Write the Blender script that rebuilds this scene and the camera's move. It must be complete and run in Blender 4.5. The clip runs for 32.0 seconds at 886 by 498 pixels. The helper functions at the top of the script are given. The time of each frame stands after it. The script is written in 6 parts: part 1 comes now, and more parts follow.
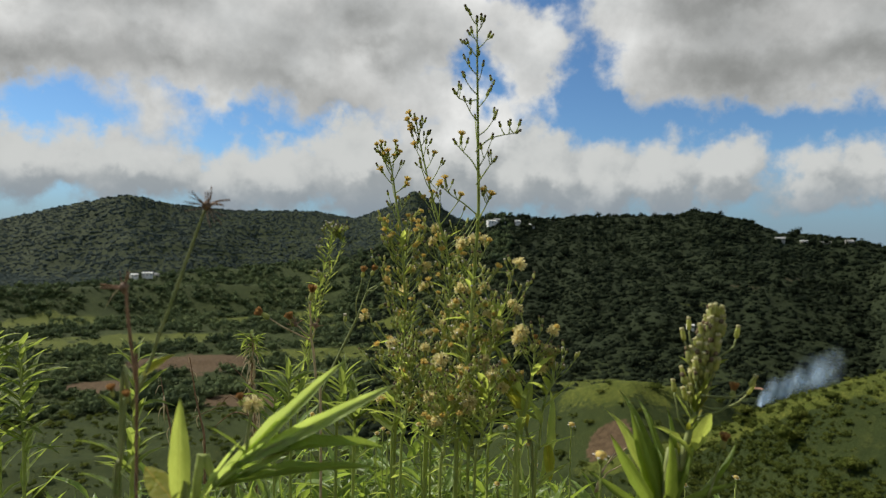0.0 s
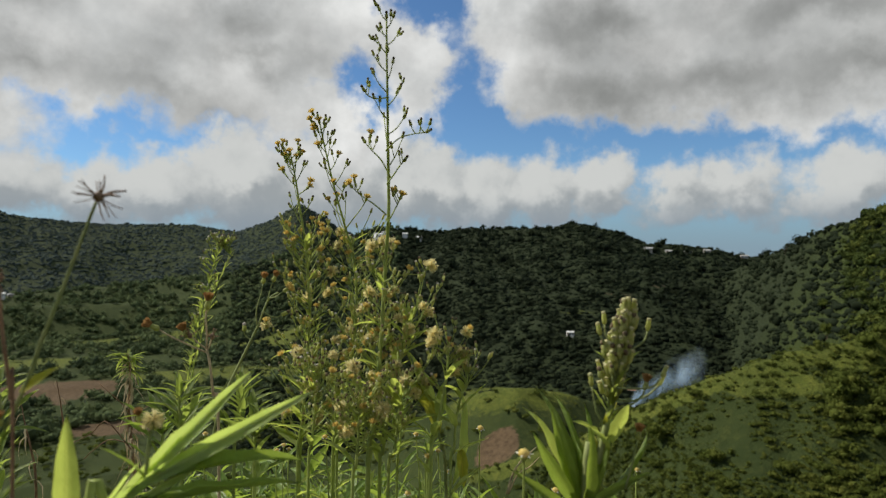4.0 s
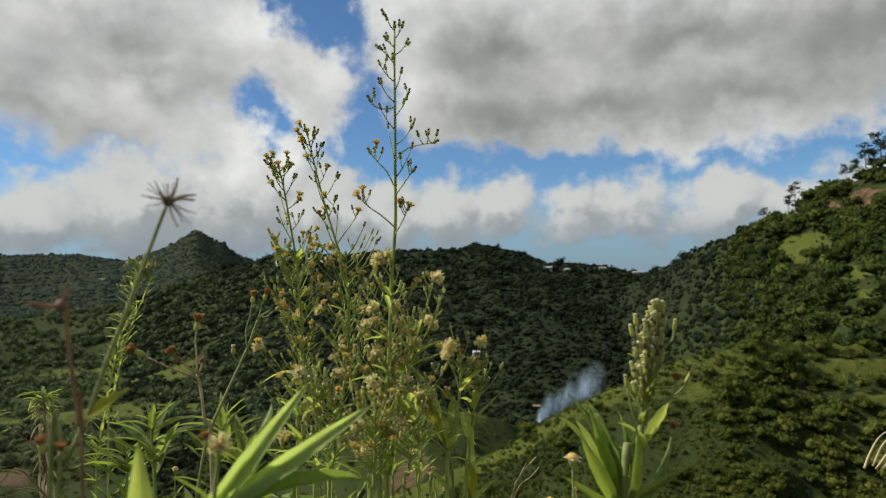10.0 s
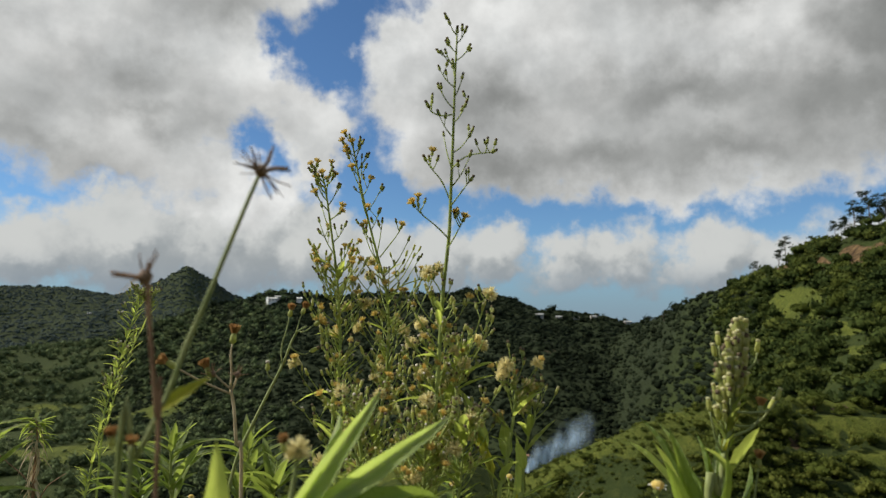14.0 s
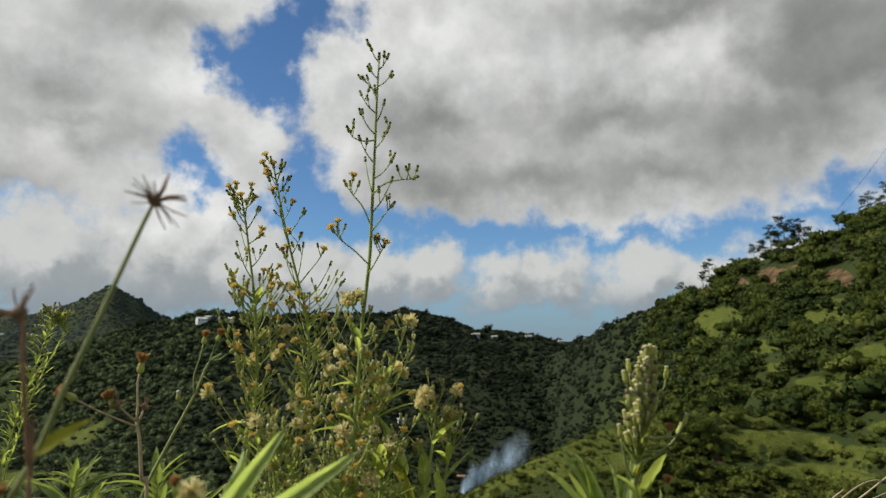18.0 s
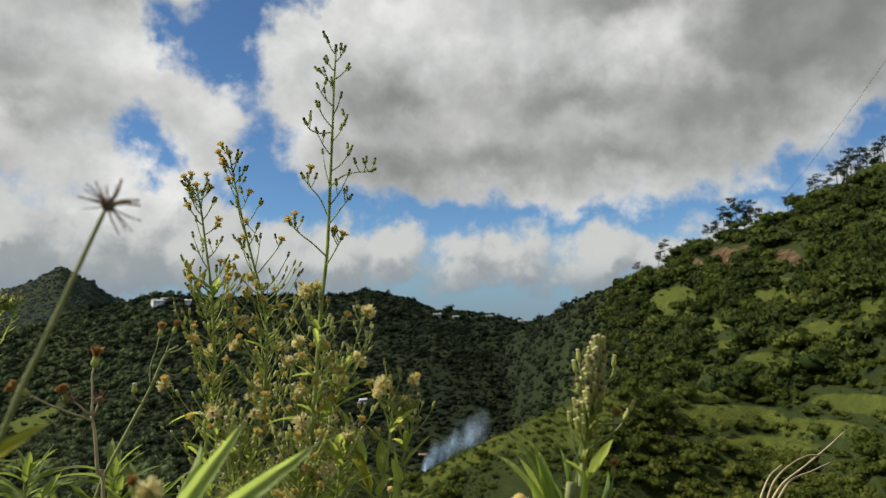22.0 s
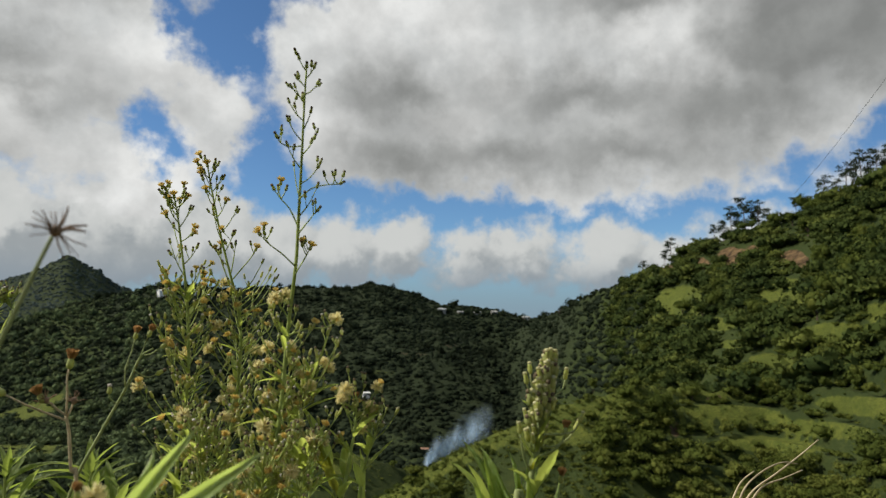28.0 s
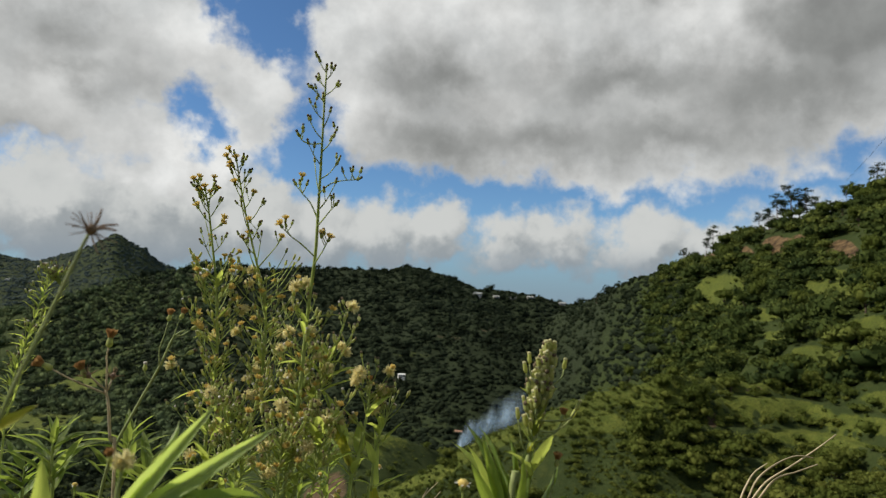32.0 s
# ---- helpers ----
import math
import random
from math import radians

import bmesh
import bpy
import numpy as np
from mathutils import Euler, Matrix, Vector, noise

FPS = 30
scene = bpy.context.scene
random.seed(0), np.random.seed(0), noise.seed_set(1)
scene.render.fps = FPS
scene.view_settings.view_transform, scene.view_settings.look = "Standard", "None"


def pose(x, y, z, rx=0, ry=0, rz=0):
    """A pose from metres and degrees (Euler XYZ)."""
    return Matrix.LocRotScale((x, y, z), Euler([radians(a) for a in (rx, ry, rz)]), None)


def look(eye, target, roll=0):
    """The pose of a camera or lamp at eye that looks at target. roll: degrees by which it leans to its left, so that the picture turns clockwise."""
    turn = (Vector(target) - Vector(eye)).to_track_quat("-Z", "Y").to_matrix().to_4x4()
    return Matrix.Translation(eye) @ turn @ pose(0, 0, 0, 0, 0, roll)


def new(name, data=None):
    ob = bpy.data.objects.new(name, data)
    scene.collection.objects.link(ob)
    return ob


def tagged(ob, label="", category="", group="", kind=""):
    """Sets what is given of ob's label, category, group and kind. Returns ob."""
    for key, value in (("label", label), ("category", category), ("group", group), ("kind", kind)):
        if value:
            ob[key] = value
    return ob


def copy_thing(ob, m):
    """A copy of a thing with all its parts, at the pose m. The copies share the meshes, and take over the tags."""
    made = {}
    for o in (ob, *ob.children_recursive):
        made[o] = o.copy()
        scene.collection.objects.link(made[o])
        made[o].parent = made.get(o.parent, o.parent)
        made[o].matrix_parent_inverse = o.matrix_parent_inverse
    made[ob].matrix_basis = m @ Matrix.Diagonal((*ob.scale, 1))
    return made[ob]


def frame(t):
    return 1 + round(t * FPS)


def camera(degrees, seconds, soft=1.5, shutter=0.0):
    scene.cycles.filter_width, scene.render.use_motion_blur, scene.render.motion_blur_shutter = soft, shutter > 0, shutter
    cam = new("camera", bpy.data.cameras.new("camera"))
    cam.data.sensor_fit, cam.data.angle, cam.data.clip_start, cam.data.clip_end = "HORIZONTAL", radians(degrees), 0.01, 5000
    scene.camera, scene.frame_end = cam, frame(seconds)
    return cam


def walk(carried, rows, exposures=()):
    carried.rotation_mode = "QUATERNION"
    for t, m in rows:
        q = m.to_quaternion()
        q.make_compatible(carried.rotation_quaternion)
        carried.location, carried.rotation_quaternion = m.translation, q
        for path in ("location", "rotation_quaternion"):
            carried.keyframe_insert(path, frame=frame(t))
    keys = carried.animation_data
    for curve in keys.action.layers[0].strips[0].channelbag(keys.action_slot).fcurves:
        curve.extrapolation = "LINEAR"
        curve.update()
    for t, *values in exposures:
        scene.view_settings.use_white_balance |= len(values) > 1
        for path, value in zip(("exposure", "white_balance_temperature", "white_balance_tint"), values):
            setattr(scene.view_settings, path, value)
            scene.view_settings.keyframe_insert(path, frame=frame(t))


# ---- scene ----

# ---------------------------------------------------------------- camera
EYE = 0.55
cam = camera(68.98, 32.0, soft=1.15)
# seconds, x, y, z in metres; tilt, roll, heading in degrees
PATH = [
    (0.0, -0.000, 0.000, 0.550, -0.90, -0.76, 0.00),
    (0.5, 0.001, -0.000, 0.547, -1.05, -1.00, -0.69),
    (1.0, 0.001, -0.000, 0.545, -1.35, -1.32, -1.93),
    (1.5, -0.003, 0.005, 0.544, -1.47, -1.24, -3.01),
    (2.0, -0.008, 0.014, 0.543, -1.06, -0.85, -4.74),
    (2.5, -0.011, 0.019, 0.542, -0.71, -0.53, -6.79),
    (3.0, -0.012, 0.017, 0.542, 0.05, -0.01, -7.74),
    (3.5, -0.014, 0.015, 0.540, 0.22, -0.10, -8.61),
    (5.5, -0.043, 0.022, 0.541, 0.49, 1.14, -14.11),
    (6.0, -0.050, 0.012, 0.543, 0.31, 1.93, -14.49),
    (6.5, -0.052, 0.015, 0.539, -0.07, 2.15, -14.88),
    (7.0, -0.059, 0.018, 0.538, 0.11, 2.23, -15.23),
    (7.5, -0.065, 0.031, 0.538, 0.70, 2.03, -15.94),
    (8.0, -0.075, 0.038, 0.538, 1.31, 2.24, -16.66),
    (8.5, -0.084, 0.039, 0.536, 1.68, 2.00, -17.34),
    (9.0, -0.088, 0.040, 0.536, 1.82, 1.97, -17.70),
    (9.5, -0.094, 0.038, 0.533, 1.94, 1.75, -18.21),
    (10.0, -0.103, 0.042, 0.531, 2.26, 1.40, -18.34),
    (10.5, -0.111, 0.049, 0.530, 2.29, 1.34, -17.80),
    (11.0, -0.120, 0.058, 0.528, 2.62, 1.23, -17.56),
    (11.5, -0.128, 0.064, 0.527, 3.41, 0.60, -18.01),
    (12.0, -0.134, 0.060, 0.522, 4.73, 0.43, -18.45),
    (12.5, -0.136, 0.054, 0.517, 6.09, 0.26, -18.74),
    (13.0, -0.141, 0.060, 0.516, 6.32, -0.10, -18.95),
    (13.5, -0.141, 0.074, 0.511, 6.17, -0.25, -18.78),
    (15.5, -0.147, 0.102, 0.506, 6.57, -0.45, -21.81),
    (16.0, -0.141, 0.102, 0.505, 6.97, -0.32, -22.33),
    (16.5, -0.143, 0.104, 0.511, 7.67, -0.28, -23.07),
    (17.0, -0.144, 0.108, 0.514, 8.13, -0.08, -23.68),
    (17.5, -0.135, 0.101, 0.515, 8.07, 0.08, -24.14),
    (18.0, -0.129, 0.083, 0.514, 7.91, -0.06, -24.72),
    (18.5, -0.134, 0.068, 0.514, 7.11, -0.16, -25.61),
    (19.0, -0.138, 0.068, 0.521, 6.69, -0.04, -26.42),
    (19.5, -0.136, 0.079, 0.519, 7.06, 0.24, -27.05),
    (20.0, -0.132, 0.078, 0.518, 6.58, -0.12, -27.33),
    (20.5, -0.130, 0.064, 0.517, 5.78, -0.48, -27.58),
    (21.0, -0.128, 0.054, 0.516, 6.13, -0.37, -28.02),
    (21.5, -0.129, 0.055, 0.518, 6.56, -0.17, -28.14),
    (22.0, -0.130, 0.073, 0.522, 6.18, 0.39, -28.12),
    (22.5, -0.130, 0.092, 0.525, 6.31, 0.25, -28.30),
    (23.0, -0.120, 0.098, 0.520, 6.45, 0.02, -28.14),
    (23.5, -0.127, 0.085, 0.526, 6.34, -0.21, -27.93),
    (24.0, -0.132, 0.065, 0.524, 6.41, -0.19, -27.80),
    (24.5, -0.127, 0.048, 0.523, 6.27, -0.22, -27.72),
    (25.0, -0.125, 0.033, 0.525, 6.56, -0.49, -27.84),
    (25.5, -0.124, 0.025, 0.526, 6.61, -0.51, -28.21),
    (27.5, -0.115, 0.034, 0.535, 5.75, -0.97, -27.89),
    (28.0, -0.109, 0.041, 0.534, 5.74, -0.62, -27.72),
    (28.5, -0.108, 0.038, 0.539, 5.57, -0.89, -27.48),
    (29.0, -0.108, 0.028, 0.539, 5.03, -1.15, -27.05),
    (29.5, -0.108, 0.020, 0.539, 4.71, -1.63, -26.42),
    (30.0, -0.107, 0.013, 0.539, 4.68, -1.50, -26.19),
    (30.5, -0.105, 0.008, 0.540, 4.79, -1.42, -26.04),
    (31.0, -0.105, 0.002, 0.540, 4.81, -1.64, -25.81),
    (31.5, -0.104, 0.002, 0.541, 4.78, -1.65, -25.37),
    (32.0, -0.102, 0.005, 0.540, 4.25, -1.83, -24.55),
]
walk(cam, [(t, pose(x, y, z, 90 + tilt, roll, head)) for t, x, y, z, tilt, roll, head in PATH])
cam.data.dof.use_dof, cam.data.dof.focus_distance, cam.data.dof.aperture_fstop = True, 0.9, 11.0

# ---------------------------------------------------------------- light
scene.view_settings.exposure = -0.05
SUN_AZ, SUN_EL = -64.0, 43.0   # degrees: to the left of the way ahead, above the horizon


def sky_dir(az, el):
    a, e = radians(az), radians(el)
    return Vector((math.cos(e) * math.sin(a), math.cos(e) * math.cos(a), math.sin(e)))


class Nodes:
    """A short hand for building node trees."""

    def __init__(self, tree):
        self.t = tree
        tree.nodes.clear()

    def add(self, kind, *ins, **props):
        n = self.t.nodes.new(kind)
        for k, v in props.items():
            if k == "operation":
                n.operation = v
            elif k == "sky_type":
                n.sky_type = v
            elif k == "data_type":
                n.data_type = v
            elif k == "blend_type":
                n.blend_type = v
            elif k == "attribute_name":
                n.attribute_name = v
            elif k == "interpolation_type":
                n.interpolation_type = v
            elif k == "feature":
                n.feature = v
        for i, v in enumerate(ins):
            if v is not None:
                self.put(n.inputs[i], v)
        return n

    def put(self, sock, v):
        if hasattr(v, "bl_rna") and hasattr(v, "is_output"):
            self.t.links.new(v, sock)
        elif hasattr(v, "outputs"):
            self.t.links.new(v.outputs[0], sock)
        else:
            sock.default_value = v

    def math(self, op, a, b=None, c=None):
        return self.add("ShaderNodeMath", a, b, c, operation=op).outputs[0]

    def vmath(self, op, a, b=None):
        n = self.add("ShaderNodeVectorMath", a, b, operation=op)
        return n.outputs["Value"] if op in ("LENGTH", "DOT_PRODUCT") else n.outputs[0]

    def mix(self, fac, a, b, blend="MIX"):
        n = self.add("ShaderNodeMix", data_type="RGBA", blend_type=blend)
        n.clamp_result = False
        self.put(n.inputs[0], fac)
        self.put(n.inputs[6], a)
        self.put(n.inputs[7], b)
        return n.outputs[2]

    def ramp(self, v, lo, hi, a=0.0, b=1.0, smooth=True):
        n = self.add("ShaderNodeMapRange", v, lo, hi, a, b)
        n.interpolation_type = "SMOOTHSTEP" if smooth else "LINEAR"
        return n.outputs[0]

    def noise(self, vec, scale, detail=4.0, rough=0.55, distort=0.0):
        n = self.add("ShaderNodeTexNoise")
        if vec is not None:
            self.put(n.inputs["Vector"], vec)
        n.inputs["Scale"].default_value = scale
        n.inputs["Detail"].default_value = detail
        n.inputs["Roughness"].default_value = rough
        n.inputs["Distortion"].default_value = distort
        return n.outputs["Fac"]


world = bpy.data.worlds.new("sky")
world.use_nodes = True
scene.world = world
W = Nodes(world.node_tree)
sky = W.add("ShaderNodeTexSky", sky_type="NISHITA")
sky.sun_disc = False
sky.sun_elevation = radians(SUN_EL)
sky.sun_rotation = radians(SUN_AZ)
sky.altitude = 900
sky.air_density = 1.0
sky.dust_density = 0.3
sky.ozone_density = 4.0
tc = W.add("ShaderNodeTexCoord")
gen = tc.outputs["Generated"]
sep = W.add("ShaderNodeSeparateXYZ", gen)
az = W.math("MULTIPLY", W.math("ARCTAN2", sep.outputs[0], sep.outputs[1]), 57.2958)
el = W.math("MULTIPLY", W.math("ARCSINE", sep.outputs[2]), 57.2958)
plane = W.add("ShaderNodeCombineXYZ", az, el, 0.0).outputs[0]
# wind-torn edges: bend the lookup by two sizes of noise
warp = W.add("ShaderNodeTexNoise")
W.put(warp.inputs["Vector"], gen)
warp.inputs["Scale"].default_value = 15.0
warp.inputs["Detail"].default_value = 7.0
warp.inputs["Roughness"].default_value = 0.58
shift = W.vmath("MULTIPLY", W.vmath("SUBTRACT", warp.outputs["Color"], (0.5, 0.5, 0.5)), (9.0, 7.5, 0.0))
bent = W.vmath("ADD", plane, shift)


def cloud_field(rows, soft, vec=None):
    """Smooth union of ellipses, as degrees inside the edge: azimuth, elevation, half width, half height, all in degrees."""
    out = None
    for a, e, ra, re in rows:
        d = W.vmath("LENGTH", W.vmath("MULTIPLY", W.vmath("SUBTRACT", vec or bent, (a, e, 0)), (1 / ra, 1 / re, 0)))
        d = W.math("MULTIPLY", W.math("SUBTRACT", 1.0, d), min(ra, re))
        out = d if out is None else W.math("SMOOTH_MAX", out, d, soft)
    return out


# az, el, half width, half height
HIGH = [(27.2, 20.5, 15.8, 10.6), (41, 15.4, 9.5, 6.8), (50, 21, 15, 11.4), (39, 33, 25, 16), (68, 27, 17, 11), (68, 9.5, 10, 4.0), (19, 15, 5.5, 4.0),
        (5.0, 16, 6.2, 5.0), (-5, 20, 10.6, 7.5), (-3, 29, 13, 6.5), (-22, 17.5, 19, 7.4), (-26, 27, 22, 9), (-11, 14.6, 12, 4.7), (-25, 9.5, 4, 2.5), (0.5, 11.0, 7.5, 4.0), (-34, 13, 9, 3.2)]
HOLES = [(2.7, 14.8, 1.0, 1.5), (4.1, 13.0, 1.2, 1.2), (-9.0, 10.2, 3.4, 1.0), (-16.5, 8.7, 3.6, 0.9), (-31, 9.3, 4.0, 1.1), (6.0, 22.5, 1.6, 1.6), (57.4, 12.0, 1.9, 1.0)]
LOW = [(-34, 5.2, 7, 3.0), (-26, 5.4, 7, 3.4), (-19.5, 4.5, 6, 2.8), (-14, 5.3, 6.5, 3.4), (-7, 6.4, 7, 4.4), (1, 6.8, 8, 4.8), (8, 6.0, 6, 3.8), (13.5, 5.2, 5.2, 3.3),
       (18.5, 5.2, 4.8, 3.3), (23.5, 5.4, 4.2, 3.0), (30.5, 5.3, 3.4, 2.7), (34.6, 5.3, 3.6, 2.5), (32.5, 3.8, 6, 1.7), (42, 4.6, 4.6, 2.8), (47.5, 4.4, 5.2, 2.7), (56, 5, 8, 3.4), (67, 7, 9, 4)]
FAR = [(100, 25, 30, 14), (140, 40, 40, 14), (-70, 30, 28, 14), (-115, 24, 30, 10), (180, 24, 26, 10), (-150, 55, 40, 14), (20, 62, 60, 16), (-178, 22, 26, 9)]
high = W.math("SMOOTH_MIN", cloud_field(HIGH, 1.2), W.math("MULTIPLY", cloud_field(HOLES, 0.5), -1.0), 0.8)
low = cloud_field(LOW, 0.5)
far = cloud_field(FAR, 1.5)
puff = W.noise(gen, 12.0, 8.0, 0.58)
fine = W.noise(gen, 42.0, 6.0, 0.6)
ragged = W.math("ADD", W.math("MULTIPLY", W.math("SUBTRACT", puff, 0.5), 3.2), W.math("MULTIPLY", W.math("SUBTRACT", fine, 0.5), 1.3))
dens_high = W.math("ADD", W.math("MAXIMUM", high, far), ragged)
dens_low = W.math("ADD", low, W.math("MULTIPLY", ragged, 0.9))
mask_high = W.ramp(dens_high, -0.6, 1.4)
mask_low = W.ramp(dens_low, -0.7, 1.1)
# thick middles of the clouds are seen from below and are grey
GREY = [(24.5, 13.6, 8, 3.2), (33, 14.2, 9, 2.8), (44, 13.8, 11, 2.8), (53, 17.0, 10, 4.0), (59, 22, 10, 6), (41, 18.5, 11, 3), (24, 18.5, 6, 3), (46, 27, 12, 3),
        (-22.6, 13.7, 6, 2.0), (-14, 13.0, 7, 1.8), (-10, 11.8, 4, 1.3), (-6.5, 16.4, 8, 1.7), (-33, 12.8, 6, 2.2), (-30, 20, 9, 3), (-7, 19, 6, 2), (0, 25, 7, 2.0)]
puffed = W.math("MULTIPLY", W.math("SUBTRACT", puff, 0.5), 4.0)
grey = W.ramp(W.math("ADD", cloud_field(GREY, 1.5), puffed), -2.2, 3.6)
relief = W.ramp(W.noise(W.vmath("ADD", gen, (0.02, 0, -0.03)), 9.0, 5.0, 0.55), 0.3, 0.7, 0.0, 1.0)
col_high = W.mix(grey, W.mix(relief, (5.7, 5.85, 5.8, 1), (7.6, 7.65, 7.5, 1)), (2.75, 2.82, 2.74, 1))
towards = W.noise(W.vmath("ADD", gen, (-0.022, 0.006, 0.020)), 12.0, 8.0, 0.58)
swell = W.ramp(W.math("SUBTRACT", puff, towards), -0.16, 0.16, 0.87, 1.11, False)
billow = W.math("MULTIPLY", swell, W.ramp(W.noise(gen, 5.0, 4.0, 0.5), 0.3, 0.7, 0.90, 1.10, False))
col_high = W.mix(1.0, col_high, W.add("ShaderNodeCombineColor", billow, billow, billow).outputs[0], "MULTIPLY")
low_up = cloud_field(LOW, 0.5, W.vmath("ADD", bent, (-1.0, 1.3, 0.0)))
lit = W.ramp(W.math("ADD", W.math("SUBTRACT", low, low_up), W.math("ADD", W.math("MULTIPLY", W.math("SUBTRACT", fine, 0.5), 1.6), W.math("MULTIPLY", W.math("SUBTRACT", puff, towards), 3.0))), -1.6, 1.6)
col_low = W.mix(lit, (3.4, 3.7, 3.85, 1), (6.2, 6.35, 6.2, 1))
col_low = W.mix(W.ramp(el, 1.0, 5.5, 0.85, 0.0), col_low, (2.4, 3.0, 3.6, 1))
hazed = W.mix(W.ramp(el, 0.0, 7.0, 0.75, 0.0), W.mix(1.0, sky.outputs[0], (0.74, 0.94, 1.06, 1), "MULTIPLY"), (1.8, 2.75, 3.9, 1))
base = W.mix(mask_low, hazed, col_low)
base = W.mix(mask_high, base, col_high)
bg = W.add("ShaderNodeBackground", base, 0.1)
out = W.add("ShaderNodeOutputWorld")
W.t.links.new(bg.outputs[0], out.inputs[0])

sun = new("sun", bpy.data.lights.new("sun", "SUN"))
sun.data.energy = 4.8
sun.data.angle = radians(0.53)
sun.data.color = (1.0, 0.94, 0.84)
sun.matrix_world = look(sky_dir(SUN_AZ, SUN_EL) * 100, (0, 0, 0))

# ---------------------------------------------------------------- materials
def material(name):
    m = bpy.data.materials.new(name)
    m.use_nodes = True
    return m, Nodes(m.node_tree)


def finish(N, color, rough=0.7, bump=None, height=0.02, metal=0.0, spec=0.3, through_light=0.0, tint=None):
    p = N.add("ShaderNodeBsdfPrincipled")
    N.put(p.inputs["Base Color"], color)
    N.put(p.inputs["Roughness"], rough)
    p.inputs["Metallic"].default_value = metal
    p.inputs["Specular IOR Level"].default_value = spec
    if bump is not None:
        b = N.add("ShaderNodeBump")
        b.inputs["Strength"].default_value = 0.6
        b.inputs["Distance"].default_value = height
        N.put(b.inputs["Height"], bump)
        N.t.links.new(b.outputs[0], p.inputs["Normal"])
    sh = p.outputs[0]
    if through_light:
        tr = N.add("ShaderNodeBsdfTranslucent")
        N.put(tr.inputs[0], tint if tint is not None else color)
        ad = N.add("ShaderNodeMixShader", through_light)
        N.t.links.new(sh, ad.inputs[1])
        N.t.links.new(tr.outputs[0], ad.inputs[2])
        sh = ad.outputs[0]
    o = N.add("ShaderNodeOutputMaterial")
    N.t.links.new(sh, o.inputs[0])


def plain(name, a, b, scale=30.0, rough=0.7, through_light=0.0, spec=0.3, bump=0.002, vary=0.25, tint=None):
    """A surface that wavers between two colours, with some change from object to object."""
    m, N = material(name)
    tcn = N.add("ShaderNodeTexCoord").outputs["Object"]
    n = N.ramp(N.noise(tcn, scale, 5.0, 0.6), 0.3, 0.7)
    col = N.mix(n, (*a, 1), (*b, 1))
    info = N.add("ShaderNodeObjectInfo")
    isl = N.add("ShaderNodeNewGeometry").outputs["Random Per Island"]
    v = N.math("ADD", N.math("MULTIPLY", info.outputs["Random"], 0.5), N.math("MULTIPLY", isl, 0.5))
    col = N.mix(1.0, col, N.add("ShaderNodeCombineColor", *[N.ramp(v, 0, 1, 1 - vary, 1 + vary, False)] * 3).outputs[0], "MULTIPLY")
    finish(N, col, rough, N.noise(tcn, scale * 4, 4.0), bump, spec=spec, through_light=through_light, tint=tint)
    return m


def leaf_material(name, a, b, tint, through_light, rough=0.5, spec=0.35):
    """A thin leaf: pale midrib, faint side veins, blotches, light shining through."""
    m, N = material(name)
    o = N.add("ShaderNodeTexCoord").outputs["Object"]
    xyz = N.add("ShaderNodeSeparateXYZ", o)
    ax = N.math("ABSOLUTE", xyz.outputs[0])
    rib = N.ramp(ax, 0.004, 0.012, 1.0, 0.0)
    vein = N.math("SINE", N.math("MULTIPLY", N.math("SUBTRACT", xyz.outputs[1], N.math("MULTIPLY", ax, 1.6)), 95.0))
    vein = N.ramp(vein, 0.75, 1.0)
    n = N.ramp(N.noise(o, 9.0, 5.0, 0.6), 0.3, 0.7)
    info = N.add("ShaderNodeObjectInfo").outputs["Random"]
    isl = N.add("ShaderNodeNewGeometry").outputs["Random Per Island"]
    v = N.ramp(N.math("ADD", N.math("MULTIPLY", info, 0.5), N.math("MULTIPLY", isl, 0.5)), 0, 1, 0.65, 1.3, False)
    shade = N.add("ShaderNodeCombineColor", v, v, v).outputs[0]
    col = N.mix(n, (*a, 1), (*b, 1))
    col = N.mix(N.math("MULTIPLY", rib, 0.6), col, (min(1, b[0] * 2.0), min(1, b[1] * 1.6), b[2] * 2.2, 1))
    col = N.mix(N.math("MULTIPLY", vein, 0.18), col, (b[0] * 1.5, b[1] * 1.4, b[2] * 1.6, 1))
    blot = N.ramp(N.noise(o, 26.0, 3.0, 0.6), 0.62, 0.75)
    col = N.mix(N.math("MULTIPLY", blot, 0.35), col, (a[0] * 1.3, a[1] * 0.8, a[2], 1))
    col = N.mix(1.0, col, shade, "MULTIPLY")
    back = N.mix(N.math("MULTIPLY", vein, 0.25), (*tint, 1), (tint[0] * 0.7, tint[1] * 0.7, tint[2] * 0.7, 1))
    back = N.mix(1.0, back, shade, "MULTIPLY")
    finish(N, col, rough, N.math("ADD", N.math("MULTIPLY", vein, 0.6), N.math("ADD", rib, n)), 0.012, spec=spec, through_light=through_light, tint=back)
    return m


